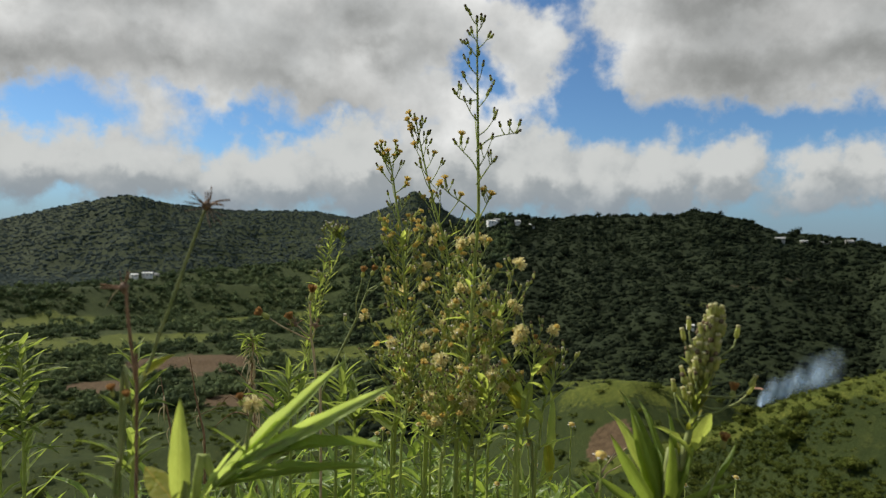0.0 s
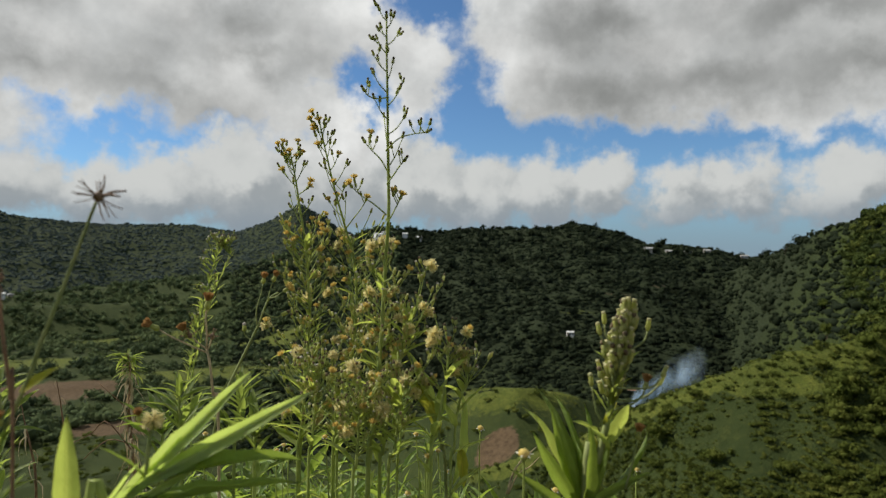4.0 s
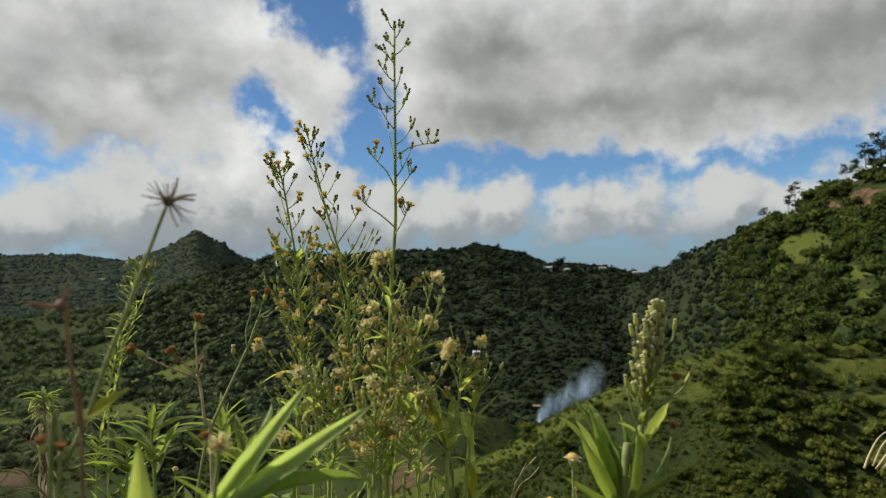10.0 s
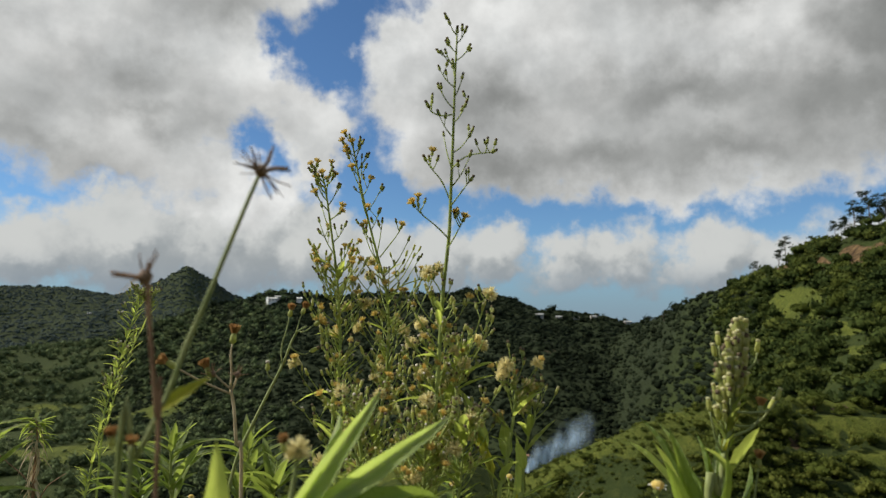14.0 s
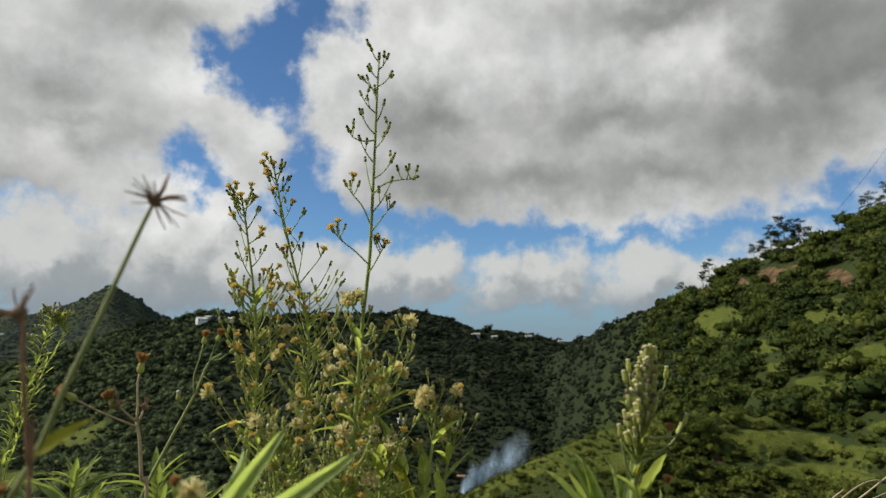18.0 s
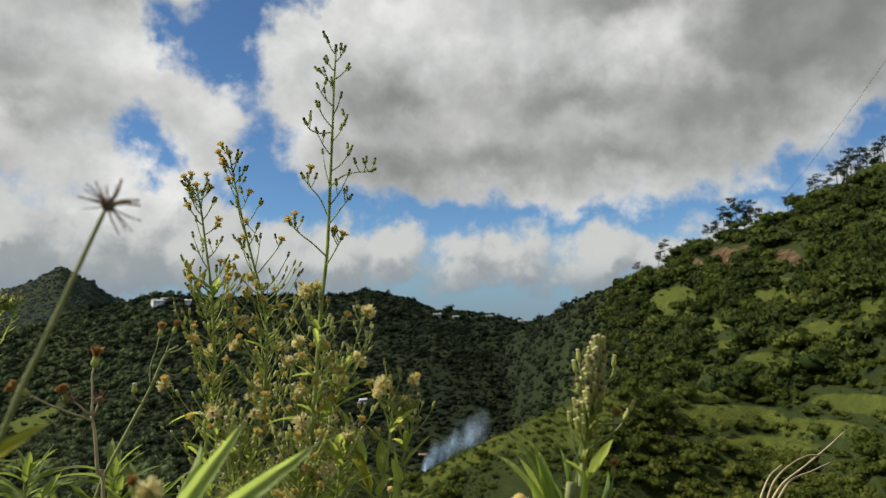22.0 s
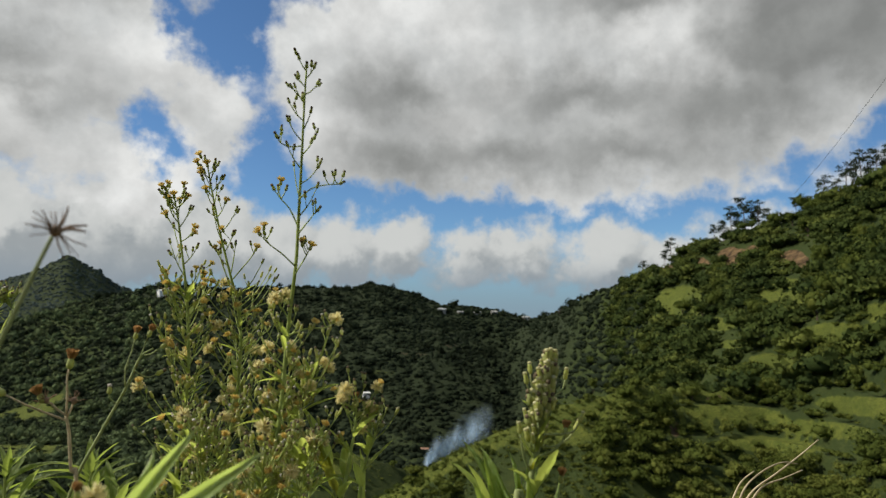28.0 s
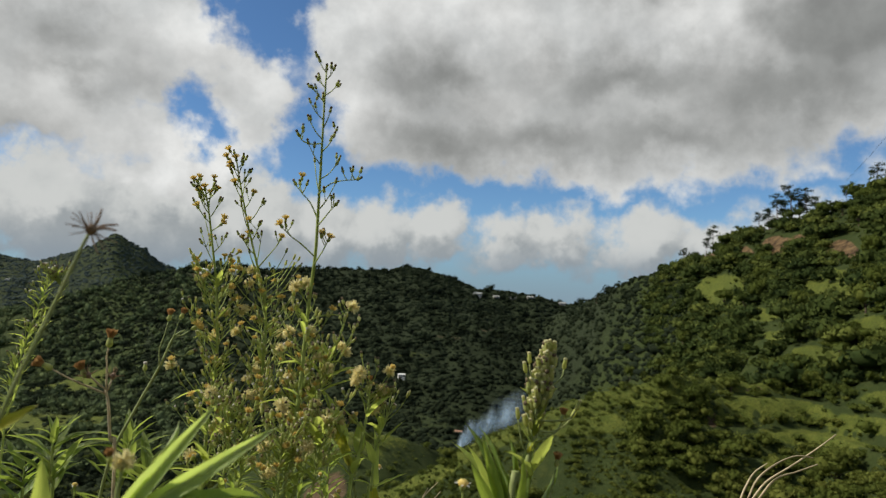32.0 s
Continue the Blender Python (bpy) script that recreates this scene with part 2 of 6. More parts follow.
def land_material():
    m, N = material("hillside")
    pos = N.add("ShaderNodeNewGeometry").outputs["Position"]
    cov = N.add("ShaderNodeVertexColor")
    cov.layer_name = "cover"
    s = N.add("ShaderNodeSeparateColor", cov.outputs[0])
    n1 = N.noise(pos, 0.05, 6.0, 0.65)
    n2 = N.noise(pos, 0.5, 6.0, 0.7)
    n3 = N.noise(pos, 4.0, 4.0, 0.7)
    scrub = N.mix(N.ramp(n1, 0.3, 0.7), (0.026, 0.039, 0.011, 1), (0.048, 0.064, 0.017, 1))
    scrub = N.mix(N.ramp(n2, 0.45, 0.75), scrub, (0.075, 0.085, 0.021, 1))
    scrub = N.mix(N.ramp(n3, 0.45, 0.6), scrub, (0.028, 0.040, 0.011, 1))
    # wooded ground toned to match the darkened ridge canopy
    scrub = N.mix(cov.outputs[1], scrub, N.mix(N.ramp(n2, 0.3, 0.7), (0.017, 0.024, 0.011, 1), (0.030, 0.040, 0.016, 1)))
    meadow = N.mix(N.ramp(n2, 0.3, 0.7), (0.080, 0.103, 0.017, 1), (0.155, 0.165, 0.030, 1))
    meadow = N.mix(N.ramp(n1, 0.45, 0.75), meadow, (0.065, 0.080, 0.016, 1))
    meadow = N.mix(N.ramp(n3, 0.42, 0.62), meadow, (0.045, 0.060, 0.013, 1))
    earth = N.mix(N.ramp(n2, 0.3, 0.7), (0.070, 0.047, 0.025, 1), (0.135, 0.093, 0.052, 1))
    cliff = N.mix(N.ramp(N.noise(N.vmath("MULTIPLY", pos, (1, 1, 0.35)), 0.35, 6.0, 0.7), 0.35, 0.65), (0.040, 0.025, 0.014, 1), (0.190, 0.125, 0.060, 1))
    jag = N.math("MULTIPLY", N.math("SUBTRACT", n2, 0.5), 0.8)
    col = N.mix(N.ramp(N.math("ADD", s.outputs[1], jag), 0.35, 0.6), scrub, meadow)
    col = N.mix(N.ramp(N.math("ADD", s.outputs[0], jag), 0.4, 0.6), col, earth)
    col = N.mix(N.ramp(N.math("ADD", s.outputs[2], jag), 0.4, 0.6), col, cliff)
    near = N.ramp(N.vmath("LENGTH", pos), 2.0, 8.0)
    litter = N.mix(N.ramp(N.noise(pos, 40.0, 5.0), 0.3, 0.7), (0.05, 0.06, 0.02, 1), (0.13, 0.10, 0.05, 1))
    col = N.mix(near, litter, col)
    finish(N, col, 0.9, N.math("ADD", n2, N.math("MULTIPLY", n3, 0.3)), 1.2, spec=0.1)
    return m


def foliage(name, dark, mid, light, rough=0.75, through_light=0.2, spec=0.2, scale=0.5):
    """Leaves of many plants: each tree has its own tint, each leaf a little of its own."""
    m, N = material(name)
    t = N.add("ShaderNodeAttribute", attribute_name="tint").outputs["Fac"]
    isl = N.add("ShaderNodeNewGeometry").outputs["Random Per Island"]
    info = N.add("ShaderNodeObjectInfo").outputs["Random"]
    pos = N.add("ShaderNodeNewGeometry").outputs["Position"]
    n = N.noise(pos, scale, 4.0, 0.6)
    v = N.math("ADD", N.math("ADD", N.math("MULTIPLY", t, 0.6), N.math("MULTIPLY", isl, 0.22)), N.math("ADD", N.math("MULTIPLY", info, 0.15), N.math("MULTIPLY", N.math("SUBTRACT", n, 0.5), 0.5)))
    col = N.mix(N.ramp(v, 0.0, 0.5), (*dark, 1), (*mid, 1))
    col = N.mix(N.ramp(v, 0.5, 1.0), col, (*light, 1))
    finish(N, col, rough, None, spec=spec, through_light=through_light)
    return m


M_LAND = land_material()
# cloud shade over ridge and saddle put into these greens, with some haze blue
M_RIDGE_SHADED = foliage("far_foliage", (0.014, 0.020, 0.012), (0.021, 0.029, 0.015), (0.034, 0.043, 0.021), 0.95, 0.2, 0.03, 0.02)
# distance haze painted into the mountain trees as a raised blue-grey cast
M_MOUNTAIN_HAZED = foliage("mountain_foliage", (0.042, 0.056, 0.049), (0.052, 0.068, 0.058), (0.066, 0.083, 0.066), 0.95, 0.1, 0.03, 0.004)
# lifted, slightly blue greens stand in for haze across the valley
M_VALLEY_HAZED = foliage("valley_foliage", (0.050, 0.070, 0.036), (0.100, 0.130, 0.056), (0.165, 0.195, 0.080), 0.95, 0.12, 0.03, 0.02)
M_BUSH = foliage("bush_foliage", (0.046, 0.068, 0.016), (0.100, 0.124, 0.025), (0.190, 0.205, 0.045), 0.9, 0.46, 0.05, 0.08)
# darker copy of the bush greens: cloud shade on the upper hill as colour
M_HILL_SHADED = foliage("hill_tree_foliage", (0.021, 0.034, 0.011), (0.052, 0.071, 0.018), (0.120, 0.138, 0.030), 0.92, 0.22, 0.04, 0.05)
M_PINE = plain("pine_needles", (0.016, 0.028, 0.012), (0.034, 0.050, 0.018), 0.6, 0.8, 0.08, 0.2, 0.1, 0.35)
M_BARK = plain("bark", (0.07, 0.05, 0.035), (0.15, 0.11, 0.08), 3.0, 0.9, 0, 0.2, 0.02)
M_LEAF = leaf_material("fresh_leaf", (0.21, 0.28, 0.050), (0.34, 0.41, 0.10), (0.62, 0.72, 0.13), 0.55)
M_SOFT = leaf_material("soft_broad_leaf", (0.31, 0.41, 0.13), (0.44, 0.54, 0.23), (0.62, 0.76, 0.16), 0.58, 0.40, 0.5)
M_STEM = plain("green_stem", (0.31, 0.38, 0.09), (0.45, 0.52, 0.16), 60.0, 0.55, 0.35, 0.35, 0.0004, 0.2)
M_PALE = plain("pale_stem", (0.20, 0.25, 0.08), (0.30, 0.33, 0.13), 60.0, 0.6, 0.15, 0.3, 0.0004, 0.2)
M_WILD = leaf_material("wild_leaf", (0.12, 0.175, 0.034), (0.21, 0.275, 0.066), (0.40, 0.50, 0.085), 0.48, 0.45, 0.4)
M_YLEAF = leaf_material("yellowing_leaf", (0.26, 0.30, 0.03), (0.40, 0.36, 0.05), (0.55, 0.55, 0.05), 0.5)
M_DLEAF = leaf_material("dark_leaf", (0.105, 0.170, 0.032), (0.185, 0.260, 0.06), (0.40, 0.53, 0.07), 0.42, 0.42, 0.4)
M_BUD = plain("bud_green", (0.38, 0.42, 0.13), (0.54, 0.56, 0.22), 300.0, 0.6, 0.5, 0.3, 0.0003, 0.25)
M_TIP = plain("bud_tip", (0.12, 0.09, 0.055), (0.24, 0.18, 0.10), 300.0, 0.7, 0.2, 0.2, 0.0003, 0.3)
M_WTIP = plain("white_bud_tip", (0.55, 0.50, 0.42), (0.75, 0.70, 0.60), 300.0, 0.7, 0.2, 0.2, 0.0003, 0.15)
M_FLUFF = plain("tan_fluff", (0.72, 0.64, 0.30), (0.86, 0.79, 0.45), 200.0, 0.9, 0.55, 0.1, 0.0002, 0.2)
M_YELLOW = plain("yellow_floret", (0.66, 0.50, 0.13), (0.82, 0.66, 0.26), 200.0, 0.7, 0.4, 0.2, 0.0002, 0.25)
M_ORANGE = plain("rusty_floret", (0.36, 0.19, 0.07), (0.58, 0.36, 0.14), 200.0, 0.8, 0.3, 0.1, 0.0003, 0.25)
M_DRY = plain("dry_stalk", (0.16, 0.09, 0.05), (0.30, 0.19, 0.11), 80.0, 0.8, 0.1, 0.2, 0.0005, 0.25)
M_STRAW = plain("straw", (0.42, 0.34, 0.20), (0.60, 0.50, 0.32), 80.0, 0.7, 0.2, 0.2, 0.0004, 0.2)
M_AWN = plain("dark_awn", (0.16, 0.105, 0.065), (0.32, 0.22, 0.15), 200.0, 0.7, 0.1, 0.2, 0.0002, 0.2)
M_PETAL = plain("white_petal", (0.72, 0.70, 0.62), (0.82, 0.80, 0.72), 80.0, 0.6, 0.35, 0.2, 0.0002, 0.08)
M_CREAM = plain("cream_bud_tip", (0.54, 0.52, 0.25), (0.74, 0.69, 0.40), 300.0, 0.7, 0.4, 0.2, 0.0003, 0.2)
M_PALEBUD = plain("pale_bud", (0.46, 0.50, 0.13), (0.64, 0.63, 0.24), 300.0, 0.6, 0.5, 0.3, 0.0003, 0.2)

# ---------------------------------------------------------------- the land
def lattice(x, y, seed):
    """Smooth value noise on a unit lattice, -1 to 1."""
    xi, yi = np.floor(x).astype(np.int64), np.floor(y).astype(np.int64)
    fx, fy = x - xi, y - yi
    fx, fy = fx * fx * (3 - 2 * fx), fy * fy * (3 - 2 * fy)

    def h(i, j):
        n = (i * 374761393 + j * 668265263 + seed * 1442695041) & 0x7FFFFFFF
        n = ((n ^ (n >> 13)) * 1274126177) & 0x7FFFFFFF
        return ((n ^ (n >> 16)) & 0xFFFF) / 32767.5 - 1

    return (h(xi, yi) * (1 - fx) + h(xi + 1, yi) * fx) * (1 - fy) + (h(xi, yi + 1) * (1 - fx) + h(xi + 1, yi + 1) * fx) * fy


def fbm(x, y, seed, octaves=4):
    s, a = 0, 0.5
    for k in range(octaves):
        s = s + a * lattice(x * 2 ** k, y * 2 ** k, seed + k)
        a *= 0.5
    return s


# crests seen from the camera's hill: bearing, distance, height over the eye as degrees
MOUNTAIN = [(-60, 2300, -1), (-34.5, 2200, 1.0), (-30, 2150, 2.3), (-26, 2100, 3.3), (-23, 2150, 2.6), (-18, 2200, 2.2), (-14, 2200, 2.3), (-11.4, 2200, 2.3),
            (-7.7, 2150, 1.7), (-4.7, 2050, 2.9), (-2.6, 2000, 4.35), (-1.3, 2010, 3.45), (-0.4, 2020, 3.25), (0.4, 2050, 2.3), (3, 2100, 1.2), (12, 2200, 0.4), (40, 2300, -2)]
LONG_RIDGE = [(-14, 1000, -4), (-6, 960, -1.0), (0, 920, 1.2), (3, 900, 1.7), (4.5, 900, 2.3), (9.3, 900, 1.9), (12.8, 880, 2.2), (19.3, 860, 2.2), (21.8, 850, 2.6),
              (24.7, 840, 1.9), (27.7, 830, 0.8), (32.5, 820, 0.4), (35.7, 820, -0.4), (45, 830, -1.5), (75, 900, -3)]
PINE_HILL = [(30, 900, -4), (35.4, 700, -0.5), (38, 600, 0.4), (41, 500, 2.2), (44.3, 430, 3.0), (46, 400, 3.9), (48.3, 380, 4.9), (50, 360, 5.7),
             (52.7, 350, 6.8), (54.4, 345, 7.2), (56.8, 340, 7.8), (60, 330, 9.2), (63.2, 320, 10.4), (75, 300, 14), (100, 280, 16)]
SPUR = [(2, 170, -22), (12, 160, -19), (17, 150, -17.3), (22, 148, -15.6), (27, 146, -12.6), (31, 146, -10.7), (36, 148, -8.4), (39, 150, -7.2), (43.4, 155, -5.9),
        (48, 165, -5.9), (54, 170, -6), (62, 160, -5.2), (75, 140, -3), (100, 120, 2)]
LOW_HILL = [(-60, 1050, -7), (-34.5, 1000, -5.3), (-30.6, 1000, -4.1), (-24.6, 1020, -3.3), (-16.3, 1050, -2.6), (-11, 1050, -2.2), (-3, 1050, -1.6), (6, 1000, -2), (20, 1000, -5)]
KNOLL = [(4, 300, -17), (9, 270, -13.5), (13, 255, -12.2), (16.5, 250, -11.6), (20.9, 255, -12), (24, 260, -13), (30, 280, -15)]


def crest(rows, a, soft):
    """Distance and height of a crest at the bearings a; soft: degrees over which it is rounded."""
    A = np.array(rows)
    g = np.arange(-180, 180.01, 0.1)
    k = np.exp(-0.5 * (np.arange(-150, 151) * 0.1 / soft) ** 2)
    k /= k.sum()
    r = np.convolve(np.pad(np.interp(g, A[:, 0], A[:, 1]), 150, "edge"), k, "valid")
    e = np.convolve(np.pad(np.interp(g, A[:, 0], A[:, 2]), 150, "edge"), k, "valid")
    r, e = np.interp(a, g, r), np.interp(a, g, e)
    return r, r * np.tan(np.radians(e))


def smax(a, b, k):
    h = np.clip(0.5 + 0.5 * (a - b) / k, 0, 1)
    return b * (1 - h) + a * h + k * h * (1 - h)


def terraces(z, step, w):
    q = z / step
    f = q - np.floor(q)
    return (np.floor(q) + np.clip((f - 0.5) / w + 0.5, 0, 1)) * step


def own_slope(a, r):
    """The slope on which the weeds stand: level by the path, then steep; uphill behind the camera."""
    x, y = r * np.sin(np.radians(a)), r * np.cos(np.radians(a))
    rough = 0.05 * fbm(x / 0.7, y / 0.7, 5)
    own = -EYE - 0.62 * np.clip(r - 1.3, 0, 40) - 0.42 * np.clip(r - 41.3, 0, 400) + rough
    behind = np.clip((np.abs(((a - 10) + 180) % 360 - 180) - 80) / 40, 0, 1)
    uphill = -EYE + 0.30 * np.clip(r - 0.8, 0, 400) + rough
    return own * (1 - behind) + uphill * behind, behind


def land(a, r):
    """Height over the eye at bearing a (degrees) and distance r (metres)."""
    x, y = r * np.sin(np.radians(a)), r * np.cos(np.radians(a))
    big = fbm(x / 260, y / 260, 3)
    mid = fbm(x / 60, y / 60, 11)
    small = fbm(x / 14, y / 14, 23)
    h = -95 + 4 * big + 0.004 * np.clip(r - 500, 0, 4000)
    for rows, front, back, k, amp in ((MOUNTAIN, 0.30, 0.5, 20, 26), (LOW_HILL, 0.20, 0.25, 10, 14), (LONG_RIDGE, 0.33, 0.4, 10, 16),
                                      (KNOLL, 0.28, 0.4, 4, 5), (PINE_HILL, 0.36, 0.5, 6, 9), (SPUR, 0.50, 0.75, 3, 4)):
        rc, zc = crest(rows, a, 0.25)
        rs, zs = crest(rows, a, 5.0)
        d = r - rc
        wob = np.clip(np.abs(d) / (0.12 * rc), 0, 1)
        ridge = zc + (zs - zc) * wob - np.where(d < 0, -d * front, d * back)
        gully = fbm(a * rc / 57.3 / (amp * 5), d / (amp * 16), 31 + int(amp))
        ridge = ridge + amp * wob * (0.5 * mid + 0.5 * gully) - 0.05 * np.clip(-d, 0, 80) * wob
        h = smax(h, ridge, k)
    # stepped old fields on the spur and below the pines
    t = np.clip((a - 40) / 5, 0, 1) * np.clip((r - 85) / 20, 0, 1) * np.clip((235 - r) / 40, 0, 1)
    zz = h + 1.5 * mid
    h = h * (1 - t) + t * (terraces(zz, 5.0, 0.5) - 1.5 * mid)
    h = h + 0.5 * small * np.clip(r / 80, 0, 1)
    # stepped fields on the valley floor
    t2 = np.clip((-4 - a) / 6, 0, 1) * np.clip((640 - r) / 80, 0, 1) * np.clip((r - 300) / 60, 0, 1)
    h = h * (1 - t2) + t2 * terraces(h + 3 * big, 2.2, 0.2)
    own, behind = own_slope(a, r)
    w = np.clip((r - 45) / 40, 0, 1) * (1 - behind)
    h = np.where(r < 45, own, smax(own, h, 3) * w + own * (1 - w))
    h = np.where(r > 3000, h - (r - 3000) * 0.12 * (behind < 0.5), h)
    return h


def cover(a, r, z):
    """Land cover: bare soil, bright grass, rock."""
    x, y = r * np.sin(np.radians(a)), r * np.cos(np.radians(a))
    n = fbm(x / 40, y / 40, 71)
    n2 = fbm(x / 12, y / 12, 77)

    def spot(a0, r0, ra, rr):
        return np.clip(2.2 * (1 - np.hypot((a - a0) / ra, (r - r0) / rr)) + 1.3 * n + 0.4 * n2, 0, 1)

    el = np.degrees(np.arctan2(z, r))

    def field(a0, e0, ra, re, r0, r1, k=1.0):
        """A patch by bearing and by its height on the slope that faces the path."""
        return k * np.clip(2.4 * (1 - np.hypot((a - a0) / ra, (el - e0) / re)) + 0.9 * n + 0.5 * n2, 0, 1) * ((r > r0) & (r < r1))

    soil = np.maximum.reduce([spot(-21, 520, 5.5, 40), spot(-17, 400, 4, 22), 0.8 * spot(-28, 450, 3, 24),
                              0.8 * spot(14.5, 222, 3.0, 14), spot(26.5, 235, 1.2, 10),
                              field(50.2, -6.5, 0.8, 0.3, 90, 220, 0.9), field(47.2, -9.2, 0.5, 0.5, 90, 220, 0.8), field(25.2, -3.6, 2.0, 0.35, 400, 900, 0.5), field(28.4, -2.8, 1.0, 0.22, 400, 900, 0.55)])
    grass = np.maximum.reduce([spot(-26, 640, 10, 60), spot(-10, 540, 9, 50), 0.8 * spot(-31, 800, 6, 40), 0.8 * spot(-17, 780, 8, 34), 0.7 * spot(-6, 700, 5, 30), 0.75 * spot(17, 258, 8, 26), field(41, -7.4, 7, 1.5, 100, 175, 0.75), field(35.5, -10.0, 6, 1.4, 100, 175, 0.7),
                               0.6 * spot(13, 440, 7, 22), field(47.6, 1.3, 2.4, 1.9, 240, 420), field(55.3, 1.8, 2.0, 1.6, 220, 420), field(58.8, -1.2, 3.4, 1.3, 180, 420), field(62, 0.4, 2.4, 1.1, 180, 420), field(50.5, -0.6, 2.2, 0.8, 180, 420, 0.9), field(54.5, -3.4, 2.6, 0.8, 170, 420, 0.9), field(60.5, -3.6, 2.4, 0.7, 170, 420, 0.9),
                               field(52, -2.2, 2.0, 0.6, 180, 420, 0.9), field(45, -5.7, 4.5, 0.45, 100, 220), field(50, -6.1, 4.0, 0.6, 100, 220), field(52, -7.6, 5.2, 0.75, 90, 220), field(57.4, -8.3, 4.4, 0.8, 80, 220),
                               field(54, -9.7, 4.6, 0.7, 80, 220), field(60.2, -6.4, 4.0, 0.9, 90, 220), field(49, -8.6, 2.6, 0.35, 80, 220, 0.9), field(62, -9.6, 3.0, 0.5, 80, 220, 0.9), field(22, -5.2, 3, 0.4, 350, 900, 0.45)])
    rs, _ = crest(SPUR, a, 0.25)
    brow = np.clip(1.7 * (1 - np.abs(r - rs + 1) / 5) + 0.5 * n + 0.3 * n2, 0, 1) * np.clip((a - 10) / 5, 0, 1) * np.clip((47 - a) / 4, 0, 1)
    grass = np.maximum(grass * np.where((a > 12) & (a < 43) & (r < 215) & (r > 175), 0.35, 1.0), brow)
    rock = np.maximum.reduce([field(47.0, 3.8, 1.1, 0.6, 280, 460), field(49.3, 4.4, 1.3, 0.7, 280, 460), field(51.8, 4.9, 1.4, 0.9, 280, 460), field(53.5, 5.0, 0.8, 0.8, 280, 460), field(56.3, 4.5, 1.4, 1.1, 260, 460)])
    return soil, grass, rock


AZ = np.concatenate([np.linspace(-180, -46, 68)[:-1], np.linspace(-46, 76, 720), np.linspace(76, 180, 54)[1:-1]])
RR = np.concatenate([[0.002, 0.08, 0.16], np.geomspace(0.25, 60, 70)[:-1], np.geomspace(60, 480, 220)[:-1], np.geomspace(480, 2500, 150)[:-1], np.geomspace(2500, 4700, 8)])
ga, gr = np.meshgrid(AZ, RR)
gz = land(ga, gr)
nr, na = gz.shape
verts = np.stack([gr * np.sin(np.radians(ga)), gr * np.cos(np.radians(ga)), gz + EYE], -1).reshape(-1, 3)
verts = np.concatenate([verts, [[0, 0, float(gz[0].mean()) + EYE]]])
ii, jj = np.meshgrid(np.arange(nr - 1), np.arange(na), indexing="ij")
j2 = (jj + 1) % na
faces = np.stack([ii * na + jj, ii * na + j2, (ii + 1) * na + j2, (ii + 1) * na + jj], -1).reshape(-1, 4)[:, ::-1]


def quad_mesh(name, co, quads, mat, smooth=True, tris=None):
    me = bpy.data.meshes.new(name)
    k = quads.shape[1]
    me.vertices.add(len(co))
    me.vertices.foreach_set("co", np.asarray(co, np.float32).ravel())
    me.loops.add(quads.size)
    me.loops.foreach_set("vertex_index", quads.astype(np.int32).ravel())
    me.polygons.add(len(quads))
    me.polygons.foreach_set("loop_start", np.arange(0, quads.size, k, dtype=np.int32))
    me.polygons.foreach_set("use_smooth", np.full(len(quads), smooth))
    me.update(calc_edges=True)
    me.materials.append(mat)
    return me


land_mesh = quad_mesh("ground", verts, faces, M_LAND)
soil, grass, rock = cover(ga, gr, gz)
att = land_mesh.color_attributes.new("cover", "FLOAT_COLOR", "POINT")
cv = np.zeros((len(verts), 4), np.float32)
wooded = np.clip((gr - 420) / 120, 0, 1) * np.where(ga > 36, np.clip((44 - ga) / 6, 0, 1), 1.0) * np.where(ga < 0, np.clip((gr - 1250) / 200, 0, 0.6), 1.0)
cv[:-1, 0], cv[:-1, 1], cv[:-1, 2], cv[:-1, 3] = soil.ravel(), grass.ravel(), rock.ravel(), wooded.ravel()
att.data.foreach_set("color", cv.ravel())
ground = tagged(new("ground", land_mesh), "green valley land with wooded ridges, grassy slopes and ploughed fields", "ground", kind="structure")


def on_land(a, r):
    return Vector((r * math.sin(radians(a)), r * math.cos(radians(a)), float(land(np.array([a]), np.array([r]))[0]) + EYE))

# ---------------------------------------------------------------- woods and scrub
rng = np.random.default_rng(7)


def ico(level):
    bm = bmesh.new()
    bmesh.ops.create_icosphere(bm, subdivisions=level, radius=1.0)
    bm.verts.index_update()
    v = np.array([p.co[:] for p in bm.verts])
    f = np.array([[p.index for p in q.verts] for q in bm.faces])
    bm.free()
    return v, f


def loose_leaves(centres, size, n_axis=None):
    """A small bent-away triangle for each centre, turned at random."""
    k = len(centres)
    u = rng.normal(size=(k, 3))
    u /= np.linalg.norm(u, axis=1)[:, None]
    w = np.cross(u, rng.normal(size=(k, 3)))
    w /= np.linalg.norm(w, axis=1)[:, None]
    s = size * rng.uniform(0.6, 1.4, (k, 1))
    tri = np.stack([centres + u * s, centres - u * 0.5 * s + w * 0.7 * s, centres - u * 0.5 * s - w * 0.7 * s], 1)
    return tri.reshape(-1, 3), np.arange(3 * k).reshape(-1, 3)


